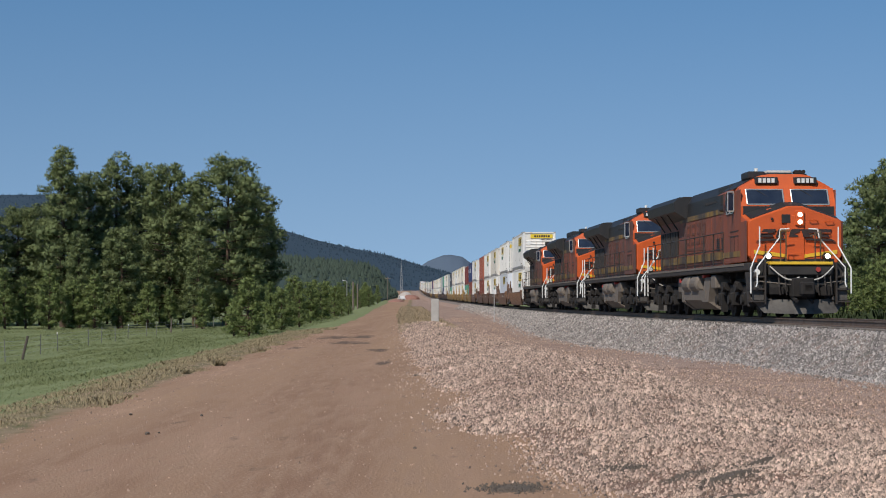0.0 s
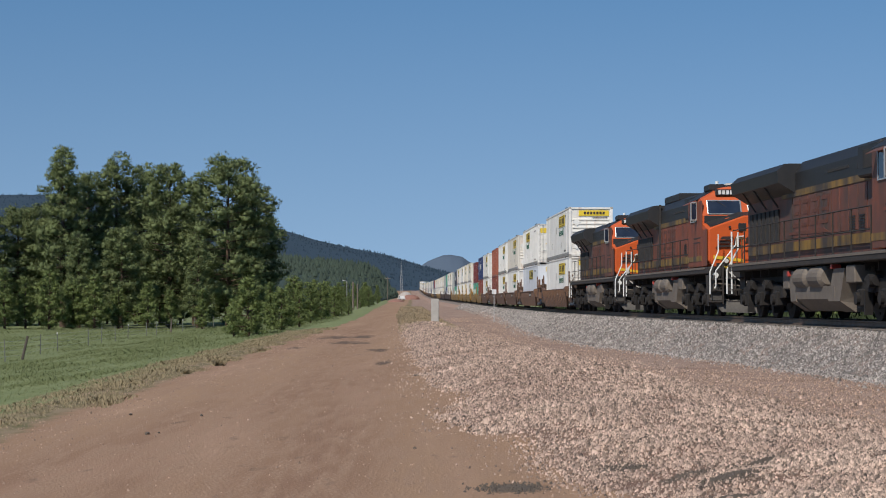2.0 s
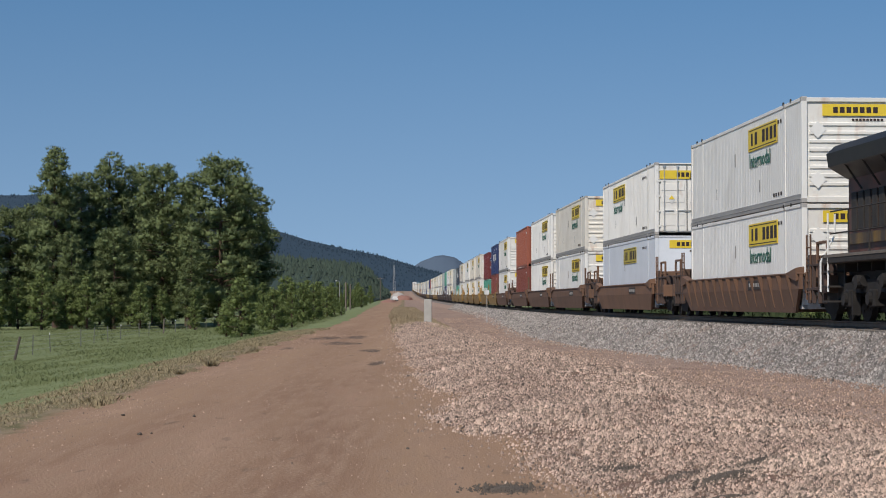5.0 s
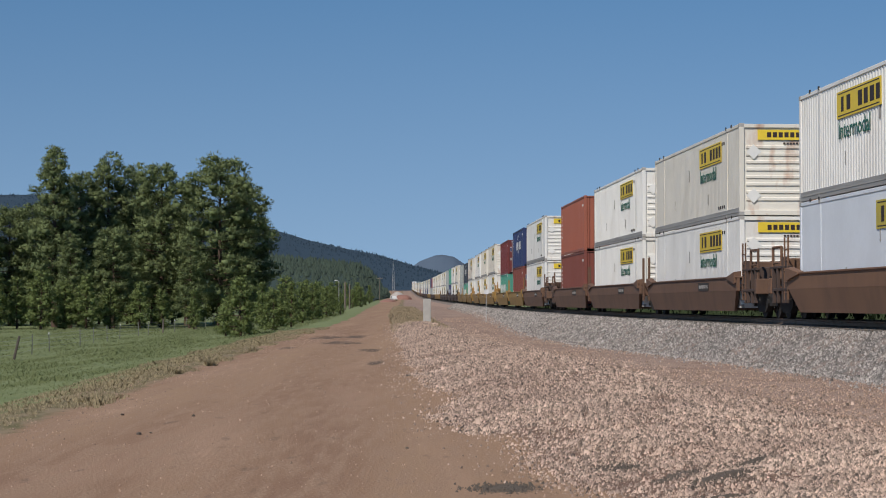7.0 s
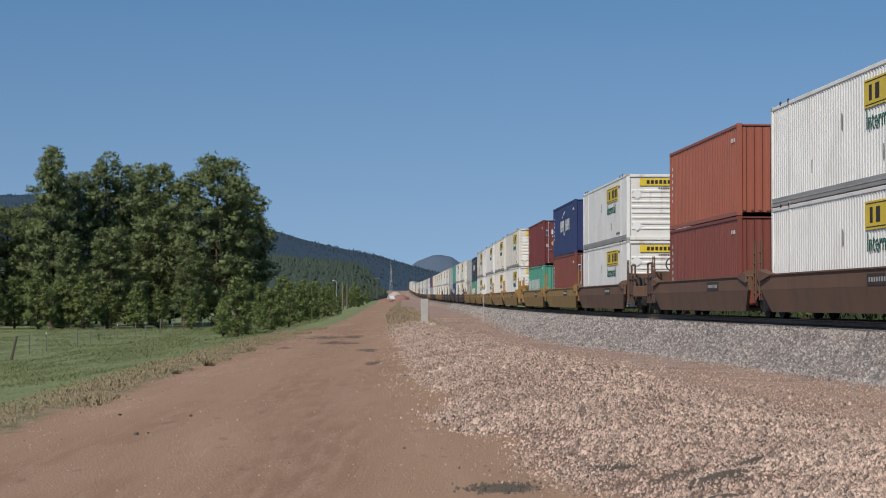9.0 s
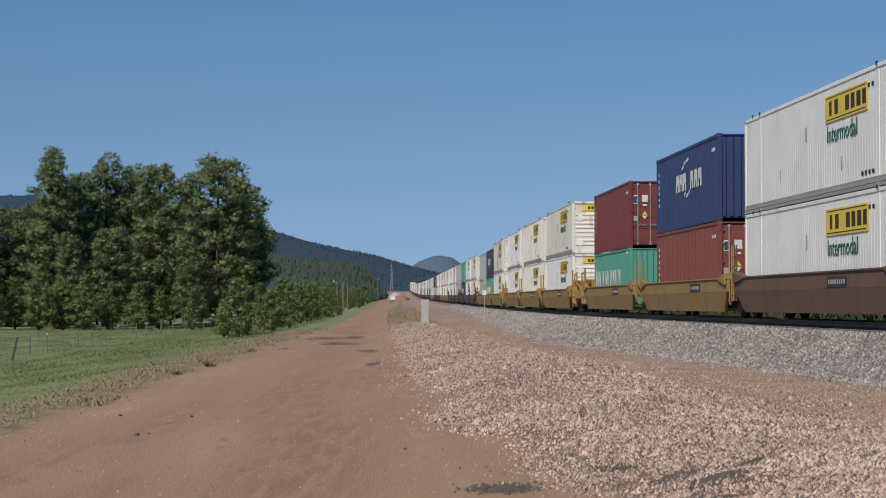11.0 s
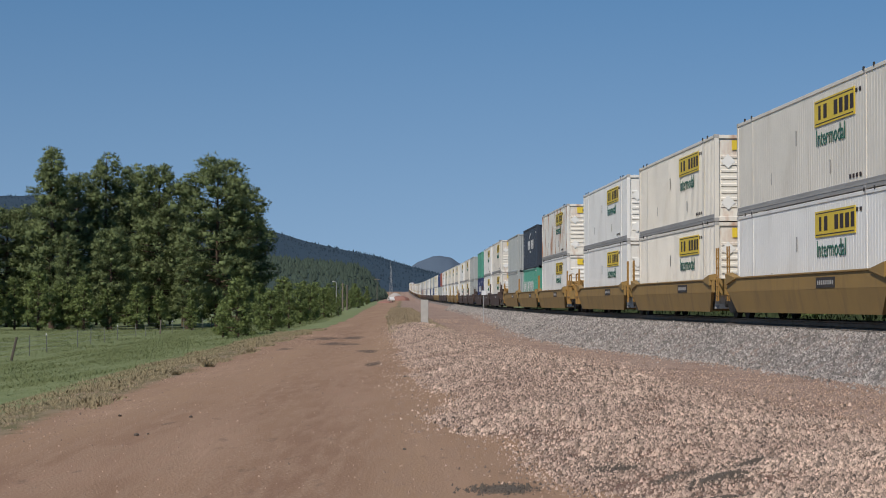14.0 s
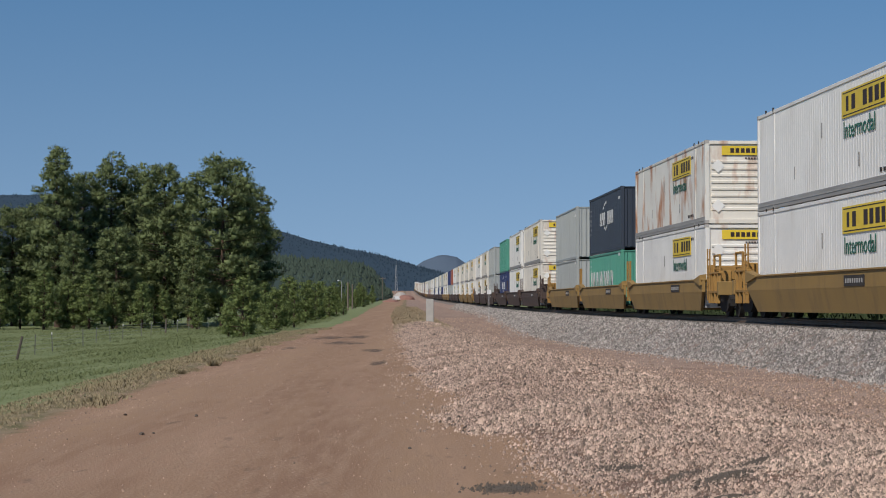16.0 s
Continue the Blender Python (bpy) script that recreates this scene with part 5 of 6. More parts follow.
    prism(bm, [(-0.99, 3.70), (0.99, 3.70), (0.99, 4.20), (0.78, 4.52), (-0.78, 4.52), (-0.99, 4.20)], 5.46, y_end - 7.9, "y")
    box(bm, -1.30, 1.30, 5.47, 7.4, 3.55, 4.36, 0.05)
    box(bm, -0.6, 0.6, 9.5, 11.6, 4.42, 4.50, 0.04)
    box(bm, -0.35, 0.35, 12.6, 13.4, 4.42, 4.58, 0.04)
    if tall_stack:
        box(bm, -0.82, 0.82, 11.4, 14.95, 4.50, 4.80, 0.04)
    part("hood_roof", bm, M["black"], root, "black hood roof")
    if tall_stack:
        bm = bmesh.new()
        box(bm, -1.06, -0.985, 14.76, 14.92, 1.95, 4.50, 0.01)
        part("downpipe", bm, M["dark"], root, "sooty black pipe down the hood")
    bm = bmesh.new()
    for s in (-1, 1):
        for y0, y1, z0, z1 in ((7.7, 8.5, 3.86, 4.0), (9.3, 11.4, 3.95, 4.03), (5.7, 6.9, 3.75, 4.2)):
            box(bm, *sorted((s * (1.30 if y0 < 7 else 0.985), s * (1.312 if y0 < 7 else 1.004))), y0, y1, z0, z1, 0.003)
    pieces("roof_vent", bm, M["dark"], root)
    bm = bmesh.new()
    for s in (-1, 1):
        box(bm, *sorted((s * 1.0, s * 1.012)), 5.6, 16.6, 3.52, 3.70)
        box(bm, *sorted((s * 1.0, s * 1.012)), 5.6, y_end - 1.7, 1.95, 2.22)
        box(bm, *sorted((s * 1.516, s * 1.526)), 2.75, 5.44, 1.92, 2.10)
    pieces("hood_stripe", bm, M["yellow"], root, "dirty yellow hood stripe")
    bm = bmesh.new()
    for s in (-1, 1):
        y = 11.4
        for i in range(4):
            y0 = y + i * 1.02
            for lo, hi, u0, u1 in ((2.62, 3.38, 0.0, 0.16), (3.27, 3.38, 0.2, 0.78), (2.97, 3.06, 0.2, 0.66), (2.62, 2.72, 0.2, 0.78)):
                k0, k1 = (lo - 2.62) * -0.25, (hi - 2.62) * -0.25
                prism(bm, [(y0 + u0 + k0, lo), (y0 + u1 + k0, lo), (y0 + u1 + k1, hi), (y0 + u0 + k1, hi)], s * 1.001, s * 1.012, "x")
        prism(bm, [(y - 0.2, 2.36), (y + 4.3, 2.42), (y + 4.3, 2.50), (y + 0.4, 2.50)], s * 1.001, s * 1.012, "x")
    pieces("side_emblem", bm, M["faded"], root, "worn black lettering shapes")
    for y0, w in ((7.8, 0.5), (8.7, 0.5)):
        bm = bmesh.new()
        for s in (-1, 1):
            for i in range(6):
                box(bm, *sorted((s * 1.0, s * 1.02)), y0, y0 + w, 2.3 + i * 0.07, 2.34 + i * 0.07)
        pieces("louvre", bm, M["black"], root)
    # radiator with its overhanging wings
    bm = bmesh.new()
    prism(bm, [(-0.98, 3.62), (0.98, 3.62), (1.48, 3.92), (1.53, 4.26), (1.30, 4.47), (-1.30, 4.47), (-1.53, 4.26), (-1.48, 3.92)], y_end - 7.9, y_end - 1.5, "y")
    part("radiator", bm, M["black"], root, "black overhanging radiator housing")
    bm = bmesh.new()
    for s in (-1, 1):
        for i in range(3):
            y0 = y_end - 6.0 + i * 1.5
            pipe(bm, [(s * 1.44, y0 + 0.1, 3.92), (s * 1.02, y0 + 0.1, 3.3)], 0.03, 5)
        for i in range(7):
            box(bm, *sorted((s * 0.98, s * 1.03)), y_end - 5.9 + i * 0.58, y_end - 5.9 + i * 0.58 + 0.42, 2.3, 3.25, 0.01)
    pieces("radiator_screen", bm, M["dark"], root)
    bm = bmesh.new()
    box(bm, -1.1, 1.1, y_end - 7.5, y_end - 1.8, 4.46, 4.51, 0.02)
    part("radiator_grille", bm, M["sill"], root)
    # roof gear
    bm = bmesh.new()
    box(bm, -0.45, 0.45, 3.9, 4.9, 4.58, 4.72, 0.08)
    part("air_conditioner", bm, M["concrete"], root, "pale roof air conditioner")
    bm = bmesh.new()
    rod(bm, (-0.75, 3.9, 4.6), (-0.75, 3.9, 4.78), 0.06, 8)
    part("antenna", bm, M["white"], root)
    bm = bmesh.new()
    for x in (0.5, 0.62, 0.74):
        rod(bm, (x, 4.1, 4.66), (x, 3.7, 4.66), 0.03, 8, 0.07)
    pieces("horn", bm, M["truck"], root)
    # fuel tank with air reservoirs
    bm = bmesh.new()
    prism(bm, [(-1.42, 0.90), (1.42, 0.90), (1.42, 0.56), (1.02, 0.24), (-1.02, 0.24), (-1.42, 0.56)], 9.2, 13.7, "y")
    for y0, y1, y2, y3 in ((8.35, 8.75, 9.75, 9.45), (14.25, 13.95, 13.2, 13.4)):
        loft(bm, [[(-1.40, y1, 0.50), (-1.38, y0, 1.34), (1.38, y0, 1.34), (1.40, y1, 0.50), (0.98, y1, 0.22), (-0.98, y1, 0.22)],
                  [(-1.44, y2, 0.50), (-1.38, y3, 1.34), (1.38, y3, 1.34), (1.44, y2, 0.50), (1.0, y2, 0.215), (-1.0, y2, 0.215)]])
    part("fuel_tank", bm, M["tank"], root, "dusty grey fuel tank")
    bm = bmesh.new()
    for s in (-1, 1):
        for y0 in (10.25, 11.85):
            rod(bm, (s * 1.29, y0 + 0.1, 1.14), (s * 1.29, y0 + 1.2, 1.14), 0.30, 18)
            rod(bm, (s * 1.29, y0, 1.14), (s * 1.29, y0 + 0.1, 1.14), 0.20, 18, 0.30), rod(bm, (s * 1.29, y0 + 1.2, 1.14), (s * 1.29, y0 + 1.3, 1.14), 0.30, 18, 0.20)
        box(bm, *sorted((s * 0.8, s * 1.3)), 14.6, 15.3, 0.85, 1.4, 0.03)
        box(bm, *sorted((s * 0.9, s * 1.45)), 7.2, 8.0, 0.95, 1.4, 0.03)
    pieces("air_reservoir", bm, M["tank"], root)
    bm = bmesh.new()
    for s in (-1, 1):
        box(bm, *sorted((s * 1.2, s * 1.46)), 9.3, 9.5, 1.33, 1.45, 0.02)
        box(bm, *sorted((s * 1.2, s * 1.46)), 14.0, 14.2, 1.2, 1.35, 0.02)
    pieces("filler_cap", bm, M["red_box"], root)
    loco_truck(root, 5.15)
    loco_truck(root, y_end - 4.65)
    return root


# ---- containers ----
def paint(name, base, dirt, low=0.55, high=0.95, rough=0.5):
    return material(name, base, rough, other=tuple(c * 0.88 for c in base), scale=0.7, fine=9, amount=0.7, dirt=dirt, dirt_low=low, dirt_high=high, vary=0.05)


P = dict(
    white=paint("white_container_paint", (0.80, 0.785, 0.745), (0.60, 0.56, 0.50)),
    cream=paint("aged_white_container_paint", (0.73, 0.685, 0.60), (0.54, 0.48, 0.39)),
    rusty=paint("rust_streaked_white_paint", (0.70, 0.68, 0.62), (0.42, 0.20, 0.10), 0.52, 0.66),
    end=paint("rust_stained_white_paint", (0.78, 0.755, 0.70), (0.44, 0.22, 0.11), 0.53, 0.72),
    rusted_end=paint("heavily_rusted_white_paint", (0.76, 0.715, 0.63), (0.40, 0.18, 0.085), 0.50, 0.66),
    pale_blue=paint("pale_blue_container_paint", (0.70, 0.735, 0.78), (0.62, 0.65, 0.69)),
    rust=paint("rust_red_container_paint", (0.32, 0.10, 0.06), (0.26, 0.085, 0.055)),
    deep_rust=paint("deep_rust_container_paint", (0.20, 0.058, 0.042), (0.15, 0.05, 0.038)),
    dark_red=paint("dark_red_container_paint", (0.165, 0.036, 0.034), (0.12, 0.03, 0.028)),
    navy=paint("navy_container_paint", (0.030, 0.045, 0.13), (0.03, 0.04, 0.09)),
    black=paint("blue_black_container_paint", (0.035, 0.045, 0.065), (0.05, 0.055, 0.06)),
    green=paint("sea_green_container_paint", (0.085, 0.30, 0.22), (0.09, 0.22, 0.17)),
    grey=paint("grey_container_paint", (0.36, 0.38, 0.37), (0.26, 0.26, 0.25)),
)
WORDS = dict(white="white", cream="aged off-white", rusty="rust-streaked white", pale_blue="pale blue", rust="rust red", deep_rust="deep rust brown", dark_red="dark red",
             navy="navy blue", black="blue-black", green="sea green", grey="grey")
M["rail_grey"] = material("grey_container_rail", (0.36, 0.35, 0.335), 0.55, 0.1, other=(0.20, 0.185, 0.17), stretch=(1, 0.15, 4))
M["gasket"] = material("dark_rubber_gasket", (0.03, 0.028, 0.028), 0.8)
M["old_yellow"] = material("faded_olive_yellow_panel", (0.50, 0.40, 0.06), 0.6, other=(0.38, 0.31, 0.06))
M["casting"] = material("steel_corner_casting", (0.42, 0.41, 0.39), 0.6, 0.1, other=(0.24, 0.20, 0.17))
M["sign_yellow"] = material("yellow_sign_panel", (0.74, 0.54, 0.04), 0.5, other=(0.62, 0.43, 0.04), vary=0.08)
M["green_letters"] = material("green_letter_paint", (0.02, 0.13, 0.085), 0.5)
M["white_letters"] = material("white_letter_paint", (0.72, 0.72, 0.70), 0.5)
WID, TALLC = 1.30, 2.90


def word_mesh(text, height, mat, name):
    """Lettering as a mesh, standing up, read from the near side; it starts at the origin and runs along -y."""
    cu = bpy.data.curves.new(name, "FONT")
    cu.body, cu.size, cu.extrude, cu.resolution_u = text, height / 0.72, 0.004, 2
    ob = new(name, cu)
    me = bpy.data.meshes.new_from_object(ob.evaluated_get(bpy.context.evaluated_depsgraph_get()))
    bpy.data.objects.remove(ob)
    bpy.data.curves.remove(cu)
    me.materials.clear()
    me.materials.append(mat)
    me.transform(Euler((radians(90), 0, radians(-90))).to_matrix().to_4x4())
    return me


INTERMODAL = word_mesh("Intermodal", 0.46, M["logo"], "lettering")
INTERMODAL_GREEN = INTERMODAL.copy()
INTERMODAL_GREEN.materials[0] = M["green_letters"]


def wall_outline(length, pitch, depth):
    """Plan of a container's walls with upright corrugations."""
    side, y = [], 0.14
    n = round((length - 0.28) / pitch)
    p = (length - 0.28) / n
    for i in range(n):
        y0 = 0.14 + i * p
        side += [(0.0, y0), (0.0, y0 + p * 0.36), (depth, y0 + p * 0.5), (depth, y0 + p * 0.86)]
    side.append((0.0, length - 0.14))
    left = [(-WID + 0.02 + u, v) for u, v in side]
    right = [(WID - 0.02 - u, v) for u, v in side][::-1]
    return left + right


CACHE = {}


def container(colour, length, style, sign, fine, TALLC=2.90):
    """style: ribbed (near smooth sides, ribbed end), fluted (fine upright corrugations), smooth (plain plates), barred (fluted, with a door end), box (deep corrugations), doors (deep corrugations, door end)."""
    key = (colour, length, style, sign, fine, TALLC)
    if key in CACHE:
        return copy_thing(CACHE[key], Matrix())
    mat = P[colour]
    long = length > 15
    label = f"{WORDS[colour]} {'53' if long else '40'}-foot steel shipping container on a railway well car"
    root = thing("shipping_container", label, "container", "containers on the train")
    CACHE[key] = root
    pitch, depth = {"ribbed": (0.235, 0.008), "fluted": (0.235, 0.022), "smooth": (1.2, 0.002), "barred": (0.235, 0.022), "box": (0.28, 0.036), "doors": (0.28, 0.036)}[style]
    bm = bmesh.new()
    prism(bm, wall_outline(length, pitch, depth), 0.14 if fine else 0.0, TALLC - (0.06 if fine else 0.0), "z")
    box(bm, -WID + 0.01, WID - 0.01, 0.02, length - 0.02, TALLC - 0.07, TALLC - 0.02)
    part("body", bm, mat, root)
    own = mat if not long else M["rail_grey"]
    for s in (-1, 1) if fine else ():
        bm = bmesh.new()
        box(bm, *sorted((s * (WID - 0.07), s * WID)), 0.1, length - 0.1, 0.0, 0.25 if long else 0.15, 0.01)
        rail = part("bottom_rail", bm, own, root, "grey bottom side rail" if long else "")
        if long and fine > 1:
            part("lip", box(bmesh.new(), *sorted((s * WID, s * (WID + 0.012))), 0.2, length - 0.2, 0.11, 0.135), M["casting"], rail, "pale worn lip")
        bm = bmesh.new()
        box(bm, *sorted((s * (WID - 0.07), s * WID)), 0.1, length - 0.1, TALLC - 0.11, TALLC - 0.01, 0.01)
        part("top_rail", bm, mat, root)
    # corner posts; long boxes also carry posts at the lifting points, 1.97 m in from the ends
    for y in (0.0, length - 0.16) if fine else ():
        for s in (-1, 1):
            bm = bmesh.new()
            box(bm, *sorted((s * (WID - 0.16), s * WID)), y, y + 0.16, 0.0, TALLC - 0.005, 0.012)
            part("corner_post", bm, mat, root)
    if fine > 1:
        spots = [(y, z, s) for y in (0.0, length - 0.178) for z in (0.0, TALLC - 0.118) for s in (-1, 1)]
        if long:
            spots += [(y, z, s) for y in (1.97, length - 2.15) for z in (0.0, TALLC - 0.118) for s in (-1, 1)]
        steel = "casting" if long else colour
        if (steel, 0) not in CACHE:
            CACHE[steel, 0] = mesh_of("corner_casting", box(bmesh.new(), -0.082, 0.082, -0.004, 0.182, -0.004, 0.122, 0.01), M["casting"] if long else mat)
        for y, z, s in spots:
            shared("corner_casting", CACHE[steel, 0], root, pose(s * (WID - 0.076), y, z))
        if long:
            for y in (1.97, length - 2.15):
                for s in (-1, 1):
                    bm = bmesh.new()
                    box(bm, *sorted((s * (WID - 0.03), s * (WID - 0.008))), y, y + 0.178, 0.1, TALLC - 0.1)
                    part("lifting_post", bm, mat, root)
            # short upright seams, marks and plates on the near wall
            for y, z, h in ((5.2, 0.6, 0.35), (8.7, 1.6, 0.4), (11.6, 0.7, 0.35)):
                bm = bmesh.new()
                box(bm, -WID + 0.008, -WID + 0.02, y, y + 0.07, z, z + h)
                part("plate", bm, M["rail_grey"], root)
            for y in (1.2, 2.06, length - 2.1, length - 1.2):
                part("clip", box(bmesh.new(), -WID - 0.02, -WID + 0.02, y, y + 0.09, TALLC - 0.04, TALLC + 0.06, 0.01), M["gasket"], root, "dark roof-edge clip")
            for z0 in (2.42, 0.34):
                bm = bmesh.new()
                for i in range(4):
                    box(bm, -WID + 0.008, -WID + 0.014, 2.4 + i * 0.3, 2.56 + i * 0.3, z0, z0 + 0.10)
                part("marking", bm, M["logo"], root, "small unreadable dark marking")
    # end towards the front of the train
    shade = P["rusted_end" if colour != "white" else "end"] if colour in ("white", "cream", "rusty") and fine > 1 else mat
    bm = bmesh.new()
    if style in ("ribbed", "fluted"):
        box(bm, -WID + 0.15, WID - 0.15, 0.05, 0.08, 0.1, TALLC - 0.1)
        for i in range(8 if fine > 1 else 0):
            z = 0.44 + i * 0.235
            rib = bmesh.new()
            prism(rib, [(0.055, z), (0.012, z + 0.03), (0.012, z + 0.10), (0.055, z + 0.13)], -WID + 0.22, WID - 0.22, "x")
            part("rib", rib, shade, root)
    elif style == "smooth":
        box(bm, -WID + 0.15, WID - 0.15, 0.02, 0.05, 0.1, TALLC - 0.1, 0.01)
    elif style == "box":
        n = 9 if fine > 1 else 0
        p = (2 * WID - 0.3) / 9
        for i in range(n):
            x = -WID + 0.15 + i * p
            rib = bmesh.new()
            prism(rib, [(x, 0.06), (x + p * 0.15, 0.02), (x + p * 0.5, 0.02), (x + p * 0.65, 0.06)], 0.15, TALLC - 0.12, "z")
            part("rib", rib, shade, root)
        box(bm, -WID + 0.15, WID - 0.15, 0.06, 0.09, 0.1, TALLC - 0.1)
    else:
        box(bm, -WID + 0.15, WID - 0.15, 0.08, 0.10, 0.1, TALLC - 0.1)
        for s in (-1, 1):
            leaf = part("door", box(bmesh.new(), *sorted((s * 0.01, s * (WID - 0.15))), 0.05, 0.079, 0.14, TALLC - 0.14, 0.01), shade, root)
            for i in range(5):
                z = 0.36 + i * 0.47
                part("door_panel", box(bmesh.new(), *sorted((s * 0.1, s * (WID - 0.25))), 0.035, 0.049, z, z + 0.28, 0.005), shade, leaf)
    part("end_wall", bm, shade, root)
    if fine > 1 and style in ("ribbed", "fluted"):
        bm = bmesh.new()
        box(bm, -WID + 0.12, WID - 0.12, -0.004, 0.05, TALLC - 0.14, TALLC - 0.02, 0.01)
        box(bm, -WID + 0.12, WID - 0.12, -0.004, 0.05, 0.0, 0.16, 0.01)
        pieces("end_frame", bm, shade, root)
        for i, s in enumerate((-0.85, -0.85)):
            bm = bmesh.new()
            z = 2.0 if i == 0 else 0.62
            prism(bm, [(s, z - 0.24), (s + 0.24, z), (s, z + 0.24), (s - 0.24, z)], 0.001, 0.010, "y")
            part("diamond_plate", bm, P["white"], root)
    if style in ("doors", "barred"):
        for i, x in enumerate((-0.92, -0.38, 0.38, 0.92)):
            bm = bmesh.new()
            rod(bm, (x, 0.01, 0.12), (x, 0.01, TALLC - 0.1), 0.022, 6)
            box(bm, x - 0.05, x + 0.05, 0.0, 0.04, 0.12, 0.2), box(bm, x - 0.05, x + 0.05, 0.0, 0.04, TALLC - 0.2, TALLC - 0.12)
            b = part("locking_bar", bm, M["silver"], root)
            bm = bmesh.new()
            box(bm, *sorted((x, x + (0.38 if x < 0 else -0.38))), -0.01, 0.015, 0.95, 0.98)
            part("handle", bm, M["silver"], b)
            for z in (0.35, 0.95, 1.55, 2.15):
                part("bracket", box(bmesh.new(), x - 0.045, x + 0.045, 0.012, 0.036, z, z + 0.06), mat, b)
        for x, w in ((-WID + 0.15, 0.03), (-0.012, 0.024), (WID - 0.18, 0.03)):
            part("gasket", box(bmesh.new(), x, x + w, 0.030, 0.048, 0.14, TALLC - 0.14), M["gasket"], root, "dark rubber door gasket")
        for s in (-1, 1):
            for z in (0.3, 0.9, 1.5, 2.1, 2.55):
                part("hinge", box(bmesh.new(), *sorted((s * (WID - 0.22), s * (WID - 0.04))), 0.0, 0.05, z, z + 0.07, 0.008), mat, root)
        rows = [(0.46, 2.22 - 0.19 * i, 0.34 if i % 3 else 0.24, 0.075, "letters") for i in range(7)] + [(0.98, 2.22 - 0.24 * i, 0.14, 0.07, "letters") for i in range(5)]
        if style == "doors":
            rows += [(-1.10, 1.90, 0.15, 0.36, "letters"), (-0.74, 1.98, 0.26, 0.30, "letters"), (-0.70, 1.80, 0.18, 0.07, "letters"), (-1.10, 1.15, 0.16, 0.20, "casting")]
        for x, z, w, h, m in rows:
            part("door_label", box(bmesh.new(), x, x + w, 0.024, 0.034, z, z + h), M[m], root, "small pale printed label")
        for z, k, m in ((1.42, 0.16, "sign_yellow"), (1.38, -0.16, "letters")):
            part("warning_mark", prism(bmesh.new(), [(-0.74, z), (-0.50, z), (-0.62, z + k)], 0.024, 0.034, "y"), M[m], root, "triangular warning mark")
        if style == "doors":
            part("emblem", box(bmesh.new(), -1.085, -0.965, 0.018, 0.0235, 1.93, 2.22), P["navy"], root, "dark blue square emblem")
    # signs of the near wall and the end
    if sign and long:
        y0 = {"front": 2.9, "middle": 5.2, "rear": length - 7.6}[sign]
        bm = bmesh.new()
        box(bm, -WID - 0.004, -WID + 0.012, y0, y0 + 3.8, 1.90, 2.58)
        panel = part("sign_panel", bm, M["old_yellow" if sign == "middle" else "sign_yellow"], root, "yellow sign panel")
        bm = bmesh.new()
        for i, w in enumerate((0.22, 0.32, 0.0, 0.34, 0.32, 0.34, 0.30)):
            y = y0 + 3.38 - i * 0.5
            if w:
                box(bm, -WID - 0.010, -WID - 0.005, y - w, y, 2.06, 2.43)
        (pieces if fine > 1 else part)("bar", bm, M["logo"], panel)
        bm = bmesh.new()
        for z in (1.95, 2.51):
            box(bm, -WID - 0.009, -WID - 0.005, y0 + 0.12, y0 + 3.68, z, z + 0.025)
        pieces("border", bm, M["logo"], panel)
        if not fine:
            return root
        if sign != "middle":
            shared("lettering", INTERMODAL_GREEN, root, pose(-WID + 0.004, y0 + 3.7, 1.38))
        bm = bmesh.new()
        box(bm, -0.72, 1.06, 0.004, 0.012, 2.38, 2.70) if style != "barred" else box(bm, -1.1, 1.1, 0.014, 0.024, 2.24, 2.58)
        panel = part("end_sign", bm, M["sign_yellow"], root, "yellow sign panel")
        bm = bmesh.new()
        for i in range(7):
            box(bm, -0.42 + i * 0.185, -0.29 + i * 0.185, *((-0.002, 0.003, 2.46, 2.62) if style != "barred" else (0.008, 0.013, 2.32, 2.50)))
        (pieces if fine > 1 else part)("bar", bm, M["logo"], panel)
        bm = bmesh.new()
        for i in range(9):
            box(bm, 0.1 + i * 0.1, 0.17 + i * 0.1, 0.006, 0.012, 2.24, 2.30)
        part("marking", bm, M["logo"], root, "small unreadable dark marking")
    if sign == "shipping":
        bm = bmesh.new()
        for i in range(13):
            y = 3.0 + i * 0.66 + (0.3 if i > 7 else 0)
            w = (0.5, 0.16, 0.5, 0.46)[i % 4]
            prism(bm, [(y, 0.95), (y + 0.15, 0.95), (y + w * 0.6, 1.42), (y + w - 0.02, 0.95), (y + w, 1.72), (y + w * 0.55, 1.72), (y + 0.14, 1.2), (y, 1.72)], -WID + 0.010, -WID + 0.016, "x")
        pieces("bar", bm, M["white_letters"], root)
    if sign == "white_bars":
        bm = bmesh.new()
        for i, w in enumerate((0.62, 0.72, 0.62, 0.0, 0.60, 0.60, 0.70)):
            y = 7.9 - i * 0.72
            if w:
                prism(bm, [(y, 1.35), (y - 0.2, 1.35), (y - 0.2, 1.62), (y - w + 0.22, 1.62), (y - w + 0.2, 1.35), (y - w, 1.35), (y - w + 0.06, 1.98), (y - 0.06, 1.98)], -WID + 0.008, -WID + 0.014, "x")
        for y, z, w in ((6.7, 2.12, 0.34), (6.3, 2.26, 0.34), (5.85, 2.34, 0.5), (6.2, 1.14, 0.3), (5.8, 1.06, 0.34), (5.35, 1.16, 0.2)):
            prism(bm, [(y, z), (y - w, z + 0.05), (y - w, z + 0.17), (y - 0.06, z + 0.12)], -WID + 0.008, -WID + 0.014, "x")
        pieces("bar", bm, M["white_letters"], root)
